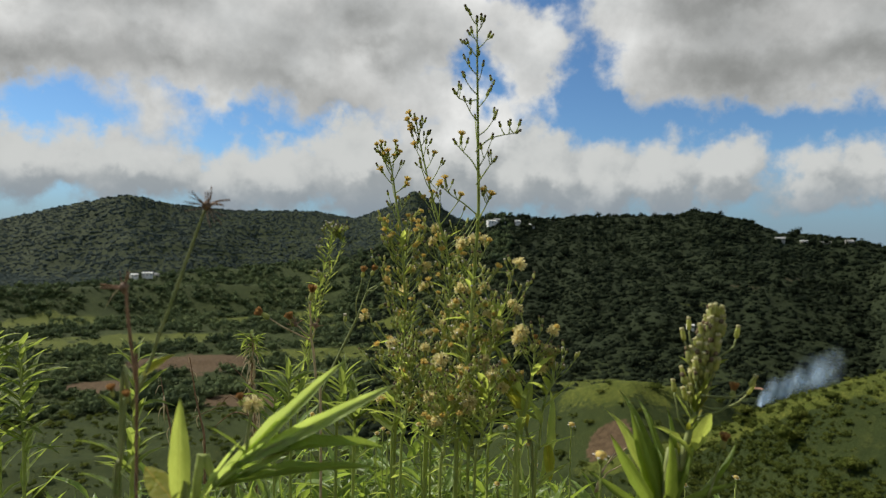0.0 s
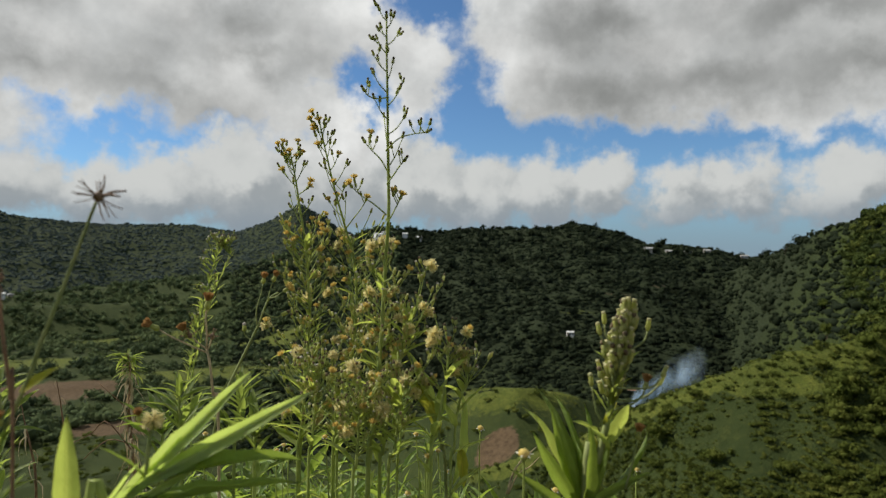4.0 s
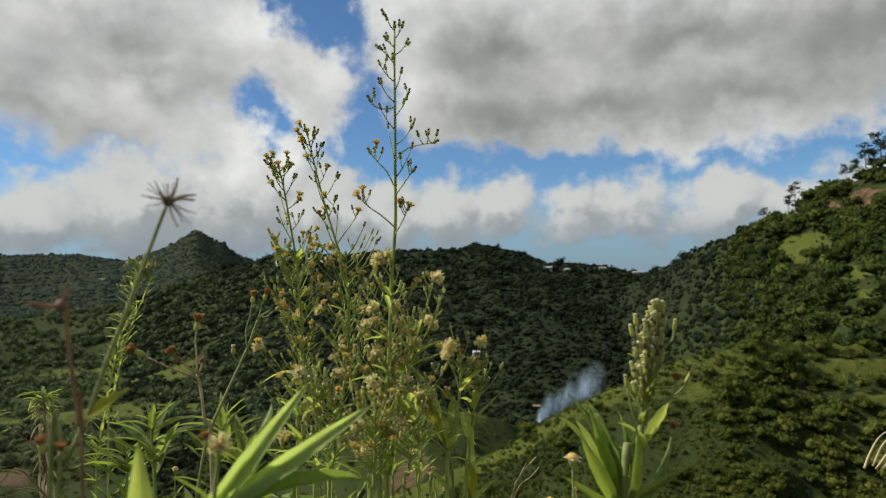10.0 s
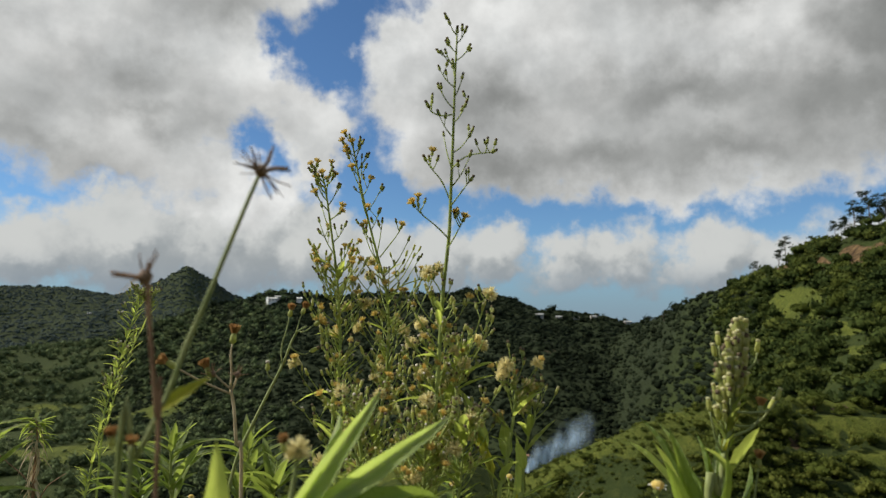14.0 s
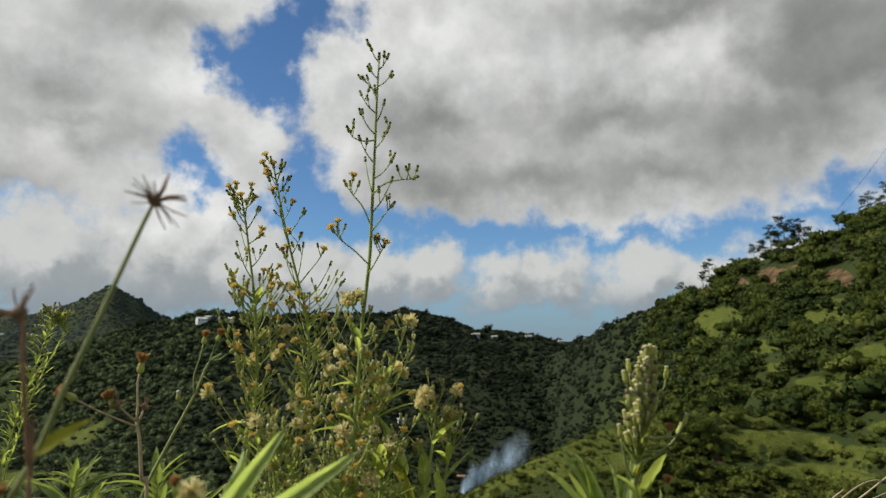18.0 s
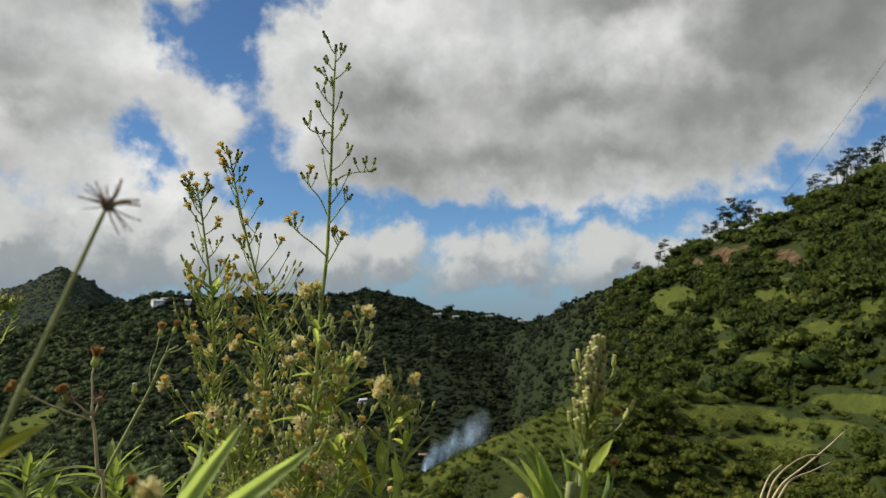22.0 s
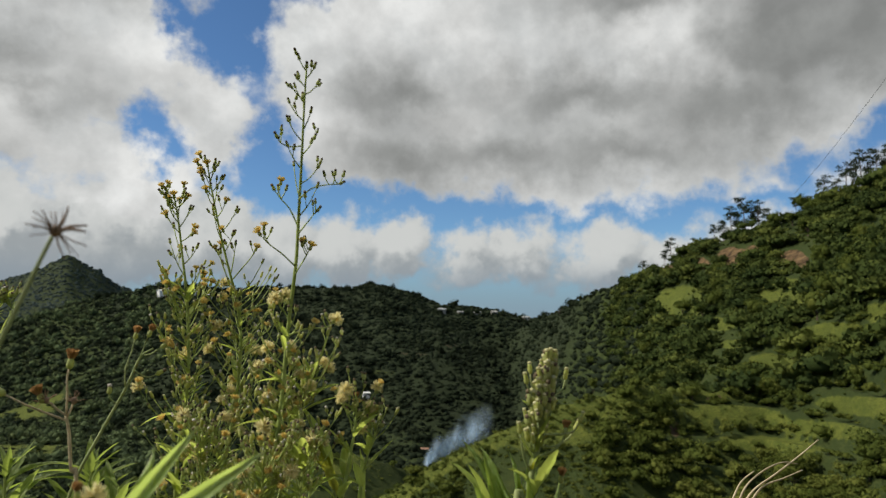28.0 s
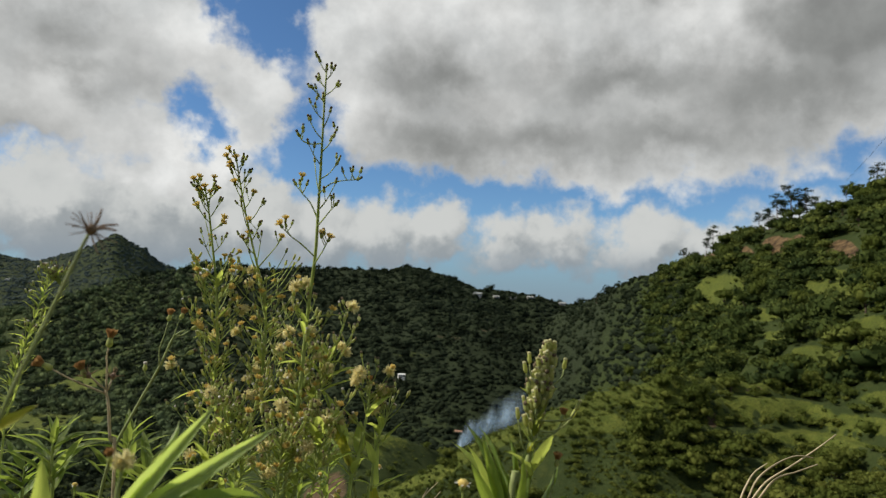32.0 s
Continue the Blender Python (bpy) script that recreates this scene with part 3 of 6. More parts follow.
def crown_shape(lobes, core_level, leaves, leaf, seed, tall=1.0):
    """A crown about 1 m in radius that sits on z = 0: uneven lobes with leaf sprays standing off them."""
    r = np.random.default_rng(seed)
    V, F, n = [], [], 0
    cv, cf = ico(core_level)
    centres = []
    for k in range(lobes):
        if lobes == 1:
            c, s = np.array([0, 0, 0.62]), 0.82
        else:
            an = k * 6.283 / lobes + r.uniform(-0.5, 0.5)
            c, s = np.array([0.45 * math.cos(an), 0.45 * math.sin(an), r.uniform(0.45, 0.95)]), r.uniform(0.42, 0.62)
        bump = 1 + 0.16 * r.normal(size=(len(cv), 1))
        p = cv * bump * s * (0.82 if leaves else 1.0) * np.array([1, 1, 0.85 * tall]) + c * np.array([1, 1, tall])
        V.append(p)
        F.append(cf + n)
        n += len(p)
        d = r.normal(size=(leaves // lobes, 3))
        d[:, 2] = np.abs(d[:, 2]) * 0.9 - 0.25
        d /= np.linalg.norm(d, axis=1)[:, None]
        centres.append(d * s * r.uniform(0.85, 1.3, (len(d), 1)) * np.array([1, 1, 0.9 * tall]) + c * np.array([1, 1, tall]))
    if leaves:
        lv, lf = loose_leaves(np.concatenate(centres), leaf)
        V.append(lv)
        F.append(lf + n)
    v, f = np.concatenate(V), np.concatenate(F)
    v[:, 2] = np.maximum(v[:, 2], -0.12)
    return v, f


FAR_CROWNS = [crown_shape(1, 1, 0, 0.2, s, t) for s, t in ((1, 0.6), (2, 0.5), (3, 0.75))]
MID_CROWNS = [crown_shape(1, 1, 38, 0.27, s, t) for s, t in ((4, 1.0), (5, 0.8), (6, 1.25), (7, 1.5), (8, 0.9))]
HILL_CROWNS = [crown_shape(2, 1, 84, 0.175, s, t) for s, t in ((13, 0.9), (14, 0.75), (15, 1.15), (16, 1.0))]
NEAR_CROWNS = [crown_shape(3, 1, 126, 0.145, s, t) for s, t in ((9, 0.9), (10, 0.7), (11, 1.2), (12, 1.0))]
LOW_CROWNS = [crown_shape(1, 1, 60, 0.22, s, t) for s, t in ((17, 0.6), (18, 0.8), (19, 0.5))]

view_el = np.degrees(np.arctan2(gz, gr))
hidden_below = np.maximum.accumulate(view_el, axis=0)
seen = view_el >= hidden_below - np.degrees(5.0 / gr)
cell_area = np.gradient(gr, axis=0) * np.abs(np.gradient(np.radians(ga), axis=1)) * gr


def strew(name, label, shapes, count, a0, a1, r0, r1, size0, size1, mat, keep_grass=0.15, clump=0.0, seed=1, power=1.5, vary=1.0, riser=0.0, sink=0.0):
    """Plants strewn over a stretch of the land, joined into one object."""
    r = np.random.default_rng(seed)
    x, y = gr * np.sin(np.radians(ga)), gr * np.cos(np.radians(ga))
    w = cell_area * seen * (ga > a0) * (ga < a1) * (gr > r0) * (gr < r1)
    w = w * (1 - np.clip(soil * 1.6, 0, 1)) * (1 - np.clip(rock * 1.4, 0, 1) * 0.93) * (1 - (1 - keep_grass) * np.clip(grass * 1.5, 0, 1))
    if riser:
        steep = np.clip((np.gradient(gz, axis=0) / np.gradient(gr, axis=0) - 0.35) * 4, 0, 1)
        w = w * (1 - riser + riser * 3 * steep)
    if clump:
        w = w * np.clip(0.5 + clump * fbm(x / 18, y / 18, 90 + seed), 0.02, 2)
    w = w.ravel() / w.sum()
    idx = r.choice(len(w), size=count, p=w)
    a = ga.ravel()[idx] + r.uniform(-0.5, 0.5, count) * 0.14
    d = gr.ravel()[idx] * (1 + r.uniform(-0.004, 0.004, count))
    z = land(a, d) + EYE
    size = size0 + (size1 - size0) * r.random(count) ** power
    pos = np.stack([d * np.sin(np.radians(a)), d * np.cos(np.radians(a)), z - sink * size], -1)
    tint = np.clip(0.3 + vary * (r.random(count) * 0.8 - 0.3) + 0.55 * fbm(pos[:, 0] / 40, pos[:, 1] / 40, 130) + 0.1, 0, 1)
    kinds = r.integers(0, len(shapes), count)
    V, F, T, n = [], [], [], 0
    for k, (sv, sf) in enumerate(shapes):
        pick = np.nonzero(kinds == k)[0]
        an = r.uniform(0, 6.283, len(pick))
        sc = size[pick, None, None] * r.uniform(0.8, 1.25, (len(pick), 1, 3))
        rot = np.stack([np.stack([np.cos(an), -np.sin(an), 0 * an], -1), np.stack([np.sin(an), np.cos(an), 0 * an], -1), np.stack([0 * an, 0 * an, 1 + 0 * an], -1)], 1)
        p = np.einsum("kij,kvj->kvi", rot, sv[None] * sc) + pos[pick, None, :]
        V.append(p.reshape(-1, 3))
        F.append((sf[None] + (np.arange(len(pick)) * len(sv))[:, None, None] + n).reshape(-1, 3))
        T.append(np.repeat(tint[pick], len(sv)))
        n += len(pick) * len(sv)
    me = quad_mesh(name, np.concatenate(V), np.concatenate(F), mat, smooth=True)
    at = me.attributes.new("tint", "FLOAT", "POINT")
    at.data.foreach_set("value", np.concatenate(T).astype(np.float32))
    return tagged(new(name, me), label, "woods", kind="stuff")


strew("mountain_forest", "dense forest covering the far mountain, blued for haze", FAR_CROWNS, 17000, -46, 8, 1250, 2500, 3.5, 8.0, M_MOUNTAIN_HAZED, 0.4, seed=1, vary=0.15, sink=0.55)
strew("valley_woods", "dark green broadleaf trees on the far side of the valley", MID_CROWNS, 8000, -46, 6, 380, 1250, 1.4, 5.0, M_VALLEY_HAZED, 0.06, 1.6, seed=2, power=2.0)
strew("ridge_forest", "dense forest covering the long ridge, darkened for cloud shade", FAR_CROWNS, 19000, -8, 45, 300, 1100, 1.8, 4.6, M_RIDGE_SHADED, 0.1, 0.6, seed=3, vary=0.7, power=2.0, sink=0.42)
strew("crest_trees", "trees standing out along the ridge, darkened for cloud shade", MID_CROWNS[:3], 1600, -8, 45, 300, 1000, 2.0, 5.0, M_RIDGE_SHADED, 0.1, 0.8, seed=14, vary=0.7, power=2.4)
strew("hillside_scrub", "thick green scrub and small trees below the pines", HILL_CROWNS, 3800, 42, 74, 165, 520, 0.6, 5.4, M_HILL_SHADED, 0.10, 1.2, seed=4, power=2.6, vary=1.2)
strew("spur_scrub", "low green bushes and ferns on the grassy spur", LOW_CROWNS, 7000, 12, 46, 60, 175, 0.20, 0.85, M_BUSH, 0.40, 1.2, seed=5, power=2.4)
strew("terrace_scrub", "dense green bushes between the old terraces", NEAR_CROWNS, 2500, 41, 74, 60, 205, 0.3, 2.4, M_BUSH, 0.10, 1.1, seed=7, power=2.6, riser=0.4)
strew("knoll_scrub", "dark bushes round the grassy knoll in the valley", HILL_CROWNS, 1700, -40, 30, 70, 420, 0.4, 2.6, M_BUSH, 0.60, 1.3, seed=6, power=2.2)

# ---------------------------------------------------------------- plants by the path
prng = random.Random(11)


def part(name, me, parent, label="", m=None):
    ob = new(name, me)
    ob.parent = parent
    if m is not None:
        ob.matrix_local = m
    if label:
        tagged(ob, label)
    return ob


def thing(name, at, label, category, group=""):
    ob = new(name)
    ob.empty_display_size = 0.02
    ob.location = at
    return tagged(ob, label, category, group)


def to_mesh(name, v, f, *mats, smooth=True, index=None):
    me = bpy.data.meshes.new(name)
    me.from_pydata([tuple(p) for p in v], [], [tuple(q) for q in f])
    for mt in mats:
        me.materials.append(mt)
    me.polygons.foreach_set("use_smooth", [smooth] * len(me.polygons))
    if index is not None:
        me.polygons.foreach_set("material_index", index)
    me.update()
    return me


def bend(pts, n):
    """n + 1 points on a smooth line through pts."""
    P = [Vector(p) for p in pts]
    if len(P) == 2:
        return [P[0].lerp(P[1], k / n) for k in range(n + 1)]
    P = [P[0] * 2 - P[1]] + P + [P[-1] * 2 - P[-2]]
    out, m = [], len(P) - 3
    for k in range(n + 1):
        s = min(k / n * m, m - 1e-6)
        i = int(s)
        t = s - i
        a, b, c, d = P[i:i + 4]
        out.append(0.5 * (2 * b + (c - a) * t + (2 * a - 5 * b + 4 * c - d) * t * t + (3 * b - a - 3 * c + d) * t ** 3))
    return out


def tube(line, r0, r1, sides=6):
    """Vertices and faces of a tapered stalk along line."""
    v, f = [], []
    n = len(line)
    ref = Vector((0.31, 0.93, 0.2))
    for k, p in enumerate(line):
        t = (line[min(k + 1, n - 1)] - line[max(k - 1, 0)]).normalized()
        u = t.cross(ref).normalized()
        w = t.cross(u)
        r = r0 + (r1 - r0) * (k / (n - 1)) ** 1.2
        for j in range(sides):
            an = 6.2832 * j / sides
            v.append(p + (u * math.cos(an) + w * math.sin(an)) * r)
        if k:
            a, b = (k - 1) * sides, k * sides
            for j in range(sides):
                q = (j + 1) % sides
                f.append((a + j, a + q, b + q, b + j))
    f.append(tuple(range(sides))[::-1])
    f.append(tuple(range((n - 1) * sides, n * sides)))
    return v, f


def blade(width, fold, droop, seg=9, wave=0.0, tooth=0.0, twist=0.0, belly=0.45, seed=0):
    """A lance-shaped leaf one metre long on +y, its face up, with a midrib fold."""
    r = random.Random(seed)
    v, f = [], []
    for k in range(seg + 1):
        t = k / seg
        w = width * (max(0.0, math.sin(math.pi * t ** (0.75 if belly < 0.5 else 1.1))) ** 0.8 * 0.96 + 0.05 * (1 - t))
        if tooth and k % 2:
            w *= 1 - tooth
        z = -droop * t * t
        y = t * (1 - 0.35 * droop * t)
        a = twist * t
        ripple = wave * width * math.sin(t * 17 + r.random())
        for s in (-1, -0.5, 0, 0.5, 1):
            x = s * w
            h = fold * abs(s) * w + ripple * abs(s)
            v.append((x * math.cos(a) - h * math.sin(a), y, z + h * math.cos(a) + x * math.sin(a)))
        if k:
            for j in range(4):
                b = (k - 1) * 5 + j
                f.append((b, b + 1, b + 6, b + 5))
    return v, f


def leaf_set(name, mat, spec):
    out = []
    for k, (w, fo, dr, wa, to, tw) in enumerate(spec):
        v, f = blade(w, fo, dr, 9, wa, to, tw, seed=k)
        out.append(to_mesh(name, v, f, mat))
    return out


LANCE = [(0.085, 0.5, 0.15, 0.10, 0.0, 0.2), (0.075, 0.7, 0.35, 0.12, 0.10, -0.3), (0.095, 0.4, 0.05, 0.15, 0.0, 0.5), (0.070, 0.8, 0.55, 0.10, 0.08, -0.5)]
NARROW = [(0.045, 0.6, 0.10, 0.1, 0.0, 0.3), (0.05, 0.7, 0.30, 0.1, 0.0, -0.4), (0.04, 0.5, -0.1, 0.1, 0.0, 0.6)]
BROAD = [(0.13, 0.45, 0.12, 0.10, 0.06, 0.1), (0.12, 0.6, 0.25, 0.12, 0.08, -0.2), (0.145, 0.35, 0.02, 0.08, 0.05, 0.25)]
LEAVES = leaf_set("leaf", M_LEAF, LANCE)
LEAVES_DARK = leaf_set("leaf", M_DLEAF, LANCE)
LEAVES_NARROW = leaf_set("leaf", M_LEAF, NARROW)
LEAVES_BROAD = leaf_set("leaf", M_DLEAF, BROAD)
LEAVES_FRESH = leaf_set("leaf", M_LEAF, BROAD)
LEAVES_SOFT = leaf_set("leaf", M_SOFT, [(0.10, 0.55, 0.10, 0.22, 0.10, 0.15), (0.085, 0.75, 0.22, 0.25, 0.12, -0.25), (0.11, 0.45, 0.04, 0.2, 0.08, 0.3)])
LEAVES_WILD = leaf_set("leaf", M_WILD, LANCE)
LEAVES_YELLOW = leaf_set("leaf", M_YLEAF, BROAD)
LEAVES_DRY = leaf_set("leaf", M_STRAW, [(0.06, 0.9, 1.0, 0.3, 0.1, 1.2), (0.07, 1.1, 1.4, 0.4, 0.1, -1.5)])


def lathe(profile, sides=8):
    v, f = [], []
    for k, (r, z) in enumerate(profile):
        for j in range(sides):
            an = 6.2832 * j / sides
            v.append((r * math.cos(an), r * math.sin(an), z))
        if k:
            for j in range(sides):
                q = (j + 1) % sides
                f.append(((k - 1) * sides + j, (k - 1) * sides + q, k * sides + q, k * sides + j))
    f.append(tuple(range(sides))[::-1])
    f.append(tuple(range((len(profile) - 1) * sides, len(profile) * sides)))
    return v, f


def bristles(n, r_in, r_out, spread, z0, width, seed, lift=0.0):
    """Fine hairs that stand out of a flower head."""
    r = random.Random(seed)
    v, f = [], []
    for k in range(n):
        an = r.uniform(0, 6.2832)
        po = spread * math.sqrt(r.random())
        d = Vector((math.sin(po) * math.cos(an), math.sin(po) * math.sin(an), math.cos(po)))
        s = d.cross(Vector((r.uniform(-1, 1), r.uniform(-1, 1), r.uniform(-1, 1)))).normalized() * width
        a, b = d * r_in, d * r_out * r.uniform(0.75, 1.1)
        o = Vector((0, 0, z0))
        i = len(v)
        v += [o + a - s, o + a + s, o + b + s * 1.6, o + b - s * 1.6]
        f.append((i, i + 1, i + 2, i + 3))
    return v, f


MM = 0.001
BUD_BODY = to_mesh("involucre", *lathe([(0.5 * MM, 0), (1.55 * MM, 0.9 * MM), (1.75 * MM, 2.2 * MM), (1.35 * MM, 4.2 * MM), (1.15 * MM, 5.0 * MM)], 7), M_BUD)
BUD_TIP = to_mesh("pappus_tip", *lathe([(1.15 * MM, 4.9 * MM), (1.45 * MM, 6.1 * MM), (1.1 * MM, 7.2 * MM), (0.3 * MM, 7.5 * MM)], 7), M_TIP)
WHITE_TIP = to_mesh("pappus_tip", *lathe([(1.15 * MM, 4.9 * MM), (1.5 * MM, 6.0 * MM), (1.3 * MM, 6.9 * MM), (0.3 * MM, 7.1 * MM)], 7), M_WTIP)
PUFF = [to_mesh("pappus_ball", *bristles(210, 0.8 * MM, 6.4 * MM, 2.2, 4.5 * MM, 0.22 * MM, s), M_FLUFF, smooth=False) for s in (1, 2)]
BRUSH = [to_mesh("floret_tuft", *bristles(70, 0.8 * MM, 6.0 * MM, 0.95, 3.6 * MM, 0.28 * MM, s), M_YELLOW, smooth=False) for s in (3, 4)]
RUST = [to_mesh("floret_tuft", *bristles(80, 0.8 * MM, 6.0 * MM, 0.48, 3.4 * MM, 0.42 * MM, s), M_ORANGE, smooth=False) for s in (5, 6)]
LONG_BODY = to_mesh("involucre", *lathe([(0.5 * MM, 0), (1.3 * MM, 0.9 * MM), (1.5 * MM, 2.6 * MM), (1.3 * MM, 5.2 * MM), (1.1 * MM, 6.2 * MM)], 7), M_PALEBUD)
CREAM_TIP = to_mesh("pappus_tip", *lathe([(1.1 * MM, 6.1 * MM), (1.35 * MM, 6.9 * MM), (1.15 * MM, 7.7 * MM), (0.3 * MM, 7.9 * MM)], 7), M_CREAM)
HEADS = {"bud": [BUD_TIP], "cream": [CREAM_TIP], "white": [WHITE_TIP], "puff": PUFF, "yellow": BRUSH, "rust": RUST}


def aim(at, way, scale=1.0, spin=0.0):
    q = Vector(way).to_track_quat("Z", "Y").to_matrix().to_4x4()
    return Matrix.Translation(at) @ q @ Matrix.Rotation(spin, 4, "Z") @ Matrix.Scale(scale, 4)


def flower(plant, at, way, kind, scale=1.0):
    base = Vector(plant.location)
    h = part("flower_head", LONG_BODY if kind == "cream" else BUD_BODY, plant, "", aim(Vector(at) - base, way, scale, prng.uniform(0, 6)))
    crown = prng.choice(HEADS[kind])
    if kind == "puff":
        h.matrix_basis = h.matrix_basis @ Matrix.Scale(1.2, 4)
    part(crown.name.split(".")[0], crown, h)


def leaf(plant, at, way, length, pool, up=Vector((0, 0, 1)), roll=0.0, label="", squash=1.0):
    base = Vector(plant.location)
    y = Vector(way).normalized()
    x = y.cross(up)
    x = x.normalized() if x.length > 1e-4 else Vector((1, 0, 0))
    z = x.cross(y)
    m = Matrix((x, y, z)).transposed().to_4x4()
    me = prng.choice(pool)
    return part("leaf", me, plant, label, Matrix.Translation(Vector(at) - base) @ m @ Matrix.Rotation(roll, 4, "Y") @ Matrix.Diagonal((length * squash, length, length, 1)))


def stalk(plant, name, pts, r0, r1, mat, n=16, sides=6, label=""):
    base = Vector(plant.location)
    line = bend(pts, n)
    v, f = tube(line, r0, r1, sides)
    part(name, to_mesh(name, [p - base for p in v], f, mat), plant, label)
    return line


def spray(plant, at, way, length, kinds, mat=None, heads=3, droop=0.0, size=1.0, big=1.0):
    """A side branch with pedicels and flower heads."""
    r = prng
    way = Vector(way).normalized()
    at = Vector(at)
    up = Vector((0, 0, 1))
    tip = at + way * length + up * length * (0.25 - droop)
    mid = at + way * length * 0.55 + up * length * 0.02
    base = Vector(plant.location)
    line = bend([at, mid, tip], 5)
    v, f = tube(line, 0.00055 * size, 0.00035 * size, 4)
    ends = [(tip, (tip - mid).normalized())]
    for k in range(heads - 1):
        s = line[r.randint(2, 5)]
        d = (way * r.uniform(0.0, 0.9) + up * r.uniform(0.2, 1.1) + Vector((r.uniform(-1, 1), r.uniform(-1, 1), 0)) * 0.8).normalized()
        e = s + d * r.uniform(0.004, 0.010) * size
        a, b = tube([s, s.lerp(e, 0.5), e], 0.00035 * size, 0.0003 * size, 4)
        f += [tuple(i + len(v) for i in q) for q in b]
        v += a
        ends.append((e, d))
    part("branch", to_mesh("branch", [p - base for p in v], f, mat or M_STEM), plant)
    for e, d in ends:
        flower(plant, e, (d + up * 0.5).normalized(), r.choice(kinds), r.uniform(0.66, 0.9) * size * big)


def side(r, lean=0.5):
    an = r.uniform(0, 6.2832)
    return Vector((math.cos(an), 0.6 * math.sin(an), lean))


def horseweed(pts, label, top, dense, leafy=(0.6, 1.0), n_leaf=14, tip_kinds=("bud",), r0=0.0021, explicit=(), dense_len=(0.02, 0.05), dense_n=20, group="tall horseweed plants"):
    """A tall weed: stem from the ground to its tip (pts run downwards), a slim panicle above and crowded heads below it.
    top, dense: stretches of the stem from 0 (tip) to 1 (ground)."""
    pts = [Vector(p) for p in pts]
    foot = Vector((pts[-1].x, pts[-1].y, ground_z(pts[-1].x, pts[-1].y) - 0.01))
    plant = thing("horseweed", foot, label, "weed", group)
    line = stalk(plant, "stem", [foot] + pts[::-1], r0, 0.0007, M_STEM, 40, 7)[::-1]
    r = prng

    def on(s):
        k = min(int(s * 40), 39)
        return line[k].lerp(line[k + 1], s * 40 - k)

    flower(plant, line[0], (line[0] - line[1]).normalized(), tip_kinds[0], 0.85)
    s, turn = top[0] + 0.004, 0
    while s < top[1]:
        g = (s - top[0]) / (top[1] - top[0])
        d = side(r, 0.9)
        d.x = abs(d.x) * (1 if turn % 2 else -1)
        d.z = r.uniform(0.5, 1.2)
        spray(plant, on(s), d, 0.008 + 0.020 * g * r.uniform(0.4, 1.3), ("bud",) * 5 + tuple(tip_kinds), heads=r.choice((1, 2, 2, 3, 4)) if g > 0.15 else 2, big=1.02)
        s += r.uniform(0.014, 0.030) * (0.6 + g)
        turn += 1
    for k in range(dense_n):
        s = dense[0] + (dense[1] - dense[0]) * (k + r.random()) / dense_n
        d = side(r, 0.7)
        d.x = abs(d.x) * (1 if k % 2 else -1)
        spray(plant, on(s), d, r.uniform(*dense_len), ("bud", "cream", "bud", "cream", "white", "bud", "puff" if r.random() < 0.5 else "cream", "yellow", "cream", "cream"), heads=r.choice((2, 3, 4, 5)))
        if r.random() < 0.32:
            leaf(plant, on(s), side(r, 0.9), r.uniform(0.014, 0.026), LEAVES_FRESH if r.random() < 0.7 else LEAVES)
    for k in range(n_leaf):
        s = leafy[0] + (leafy[1] - leafy[0]) * (k + r.random()) / n_leaf
        leaf(plant, on(s), side(r, r.uniform(0.4, 1.3)), r.uniform(0.018, 0.042), LEAVES if r.random() < 0.6 else LEAVES_FRESH)
    for b, kinds in explicit:
        b = [Vector(p) for p in b]
        stalk(plant, "branch", b, 0.0007, 0.0004, M_STEM, 8, 5)
        e = b[-1]
        flower(plant, e, (b[-1] - b[-2]).normalized() + Vector((0, 0, 0.4)), kinds[0], 0.9)
        for kd in kinds[1:]:
            at = b[-2].lerp(e, r.random())
            spray(plant, at, side(r, 1.3), 0.006, (kd,), heads=1)
    return plant


def ground_z(x, y):
    r = math.hypot(x, y)
    return float(own_slope(np.array([math.degrees(math.atan2(x, y))]), np.array([r]))[0][0]) + EYE


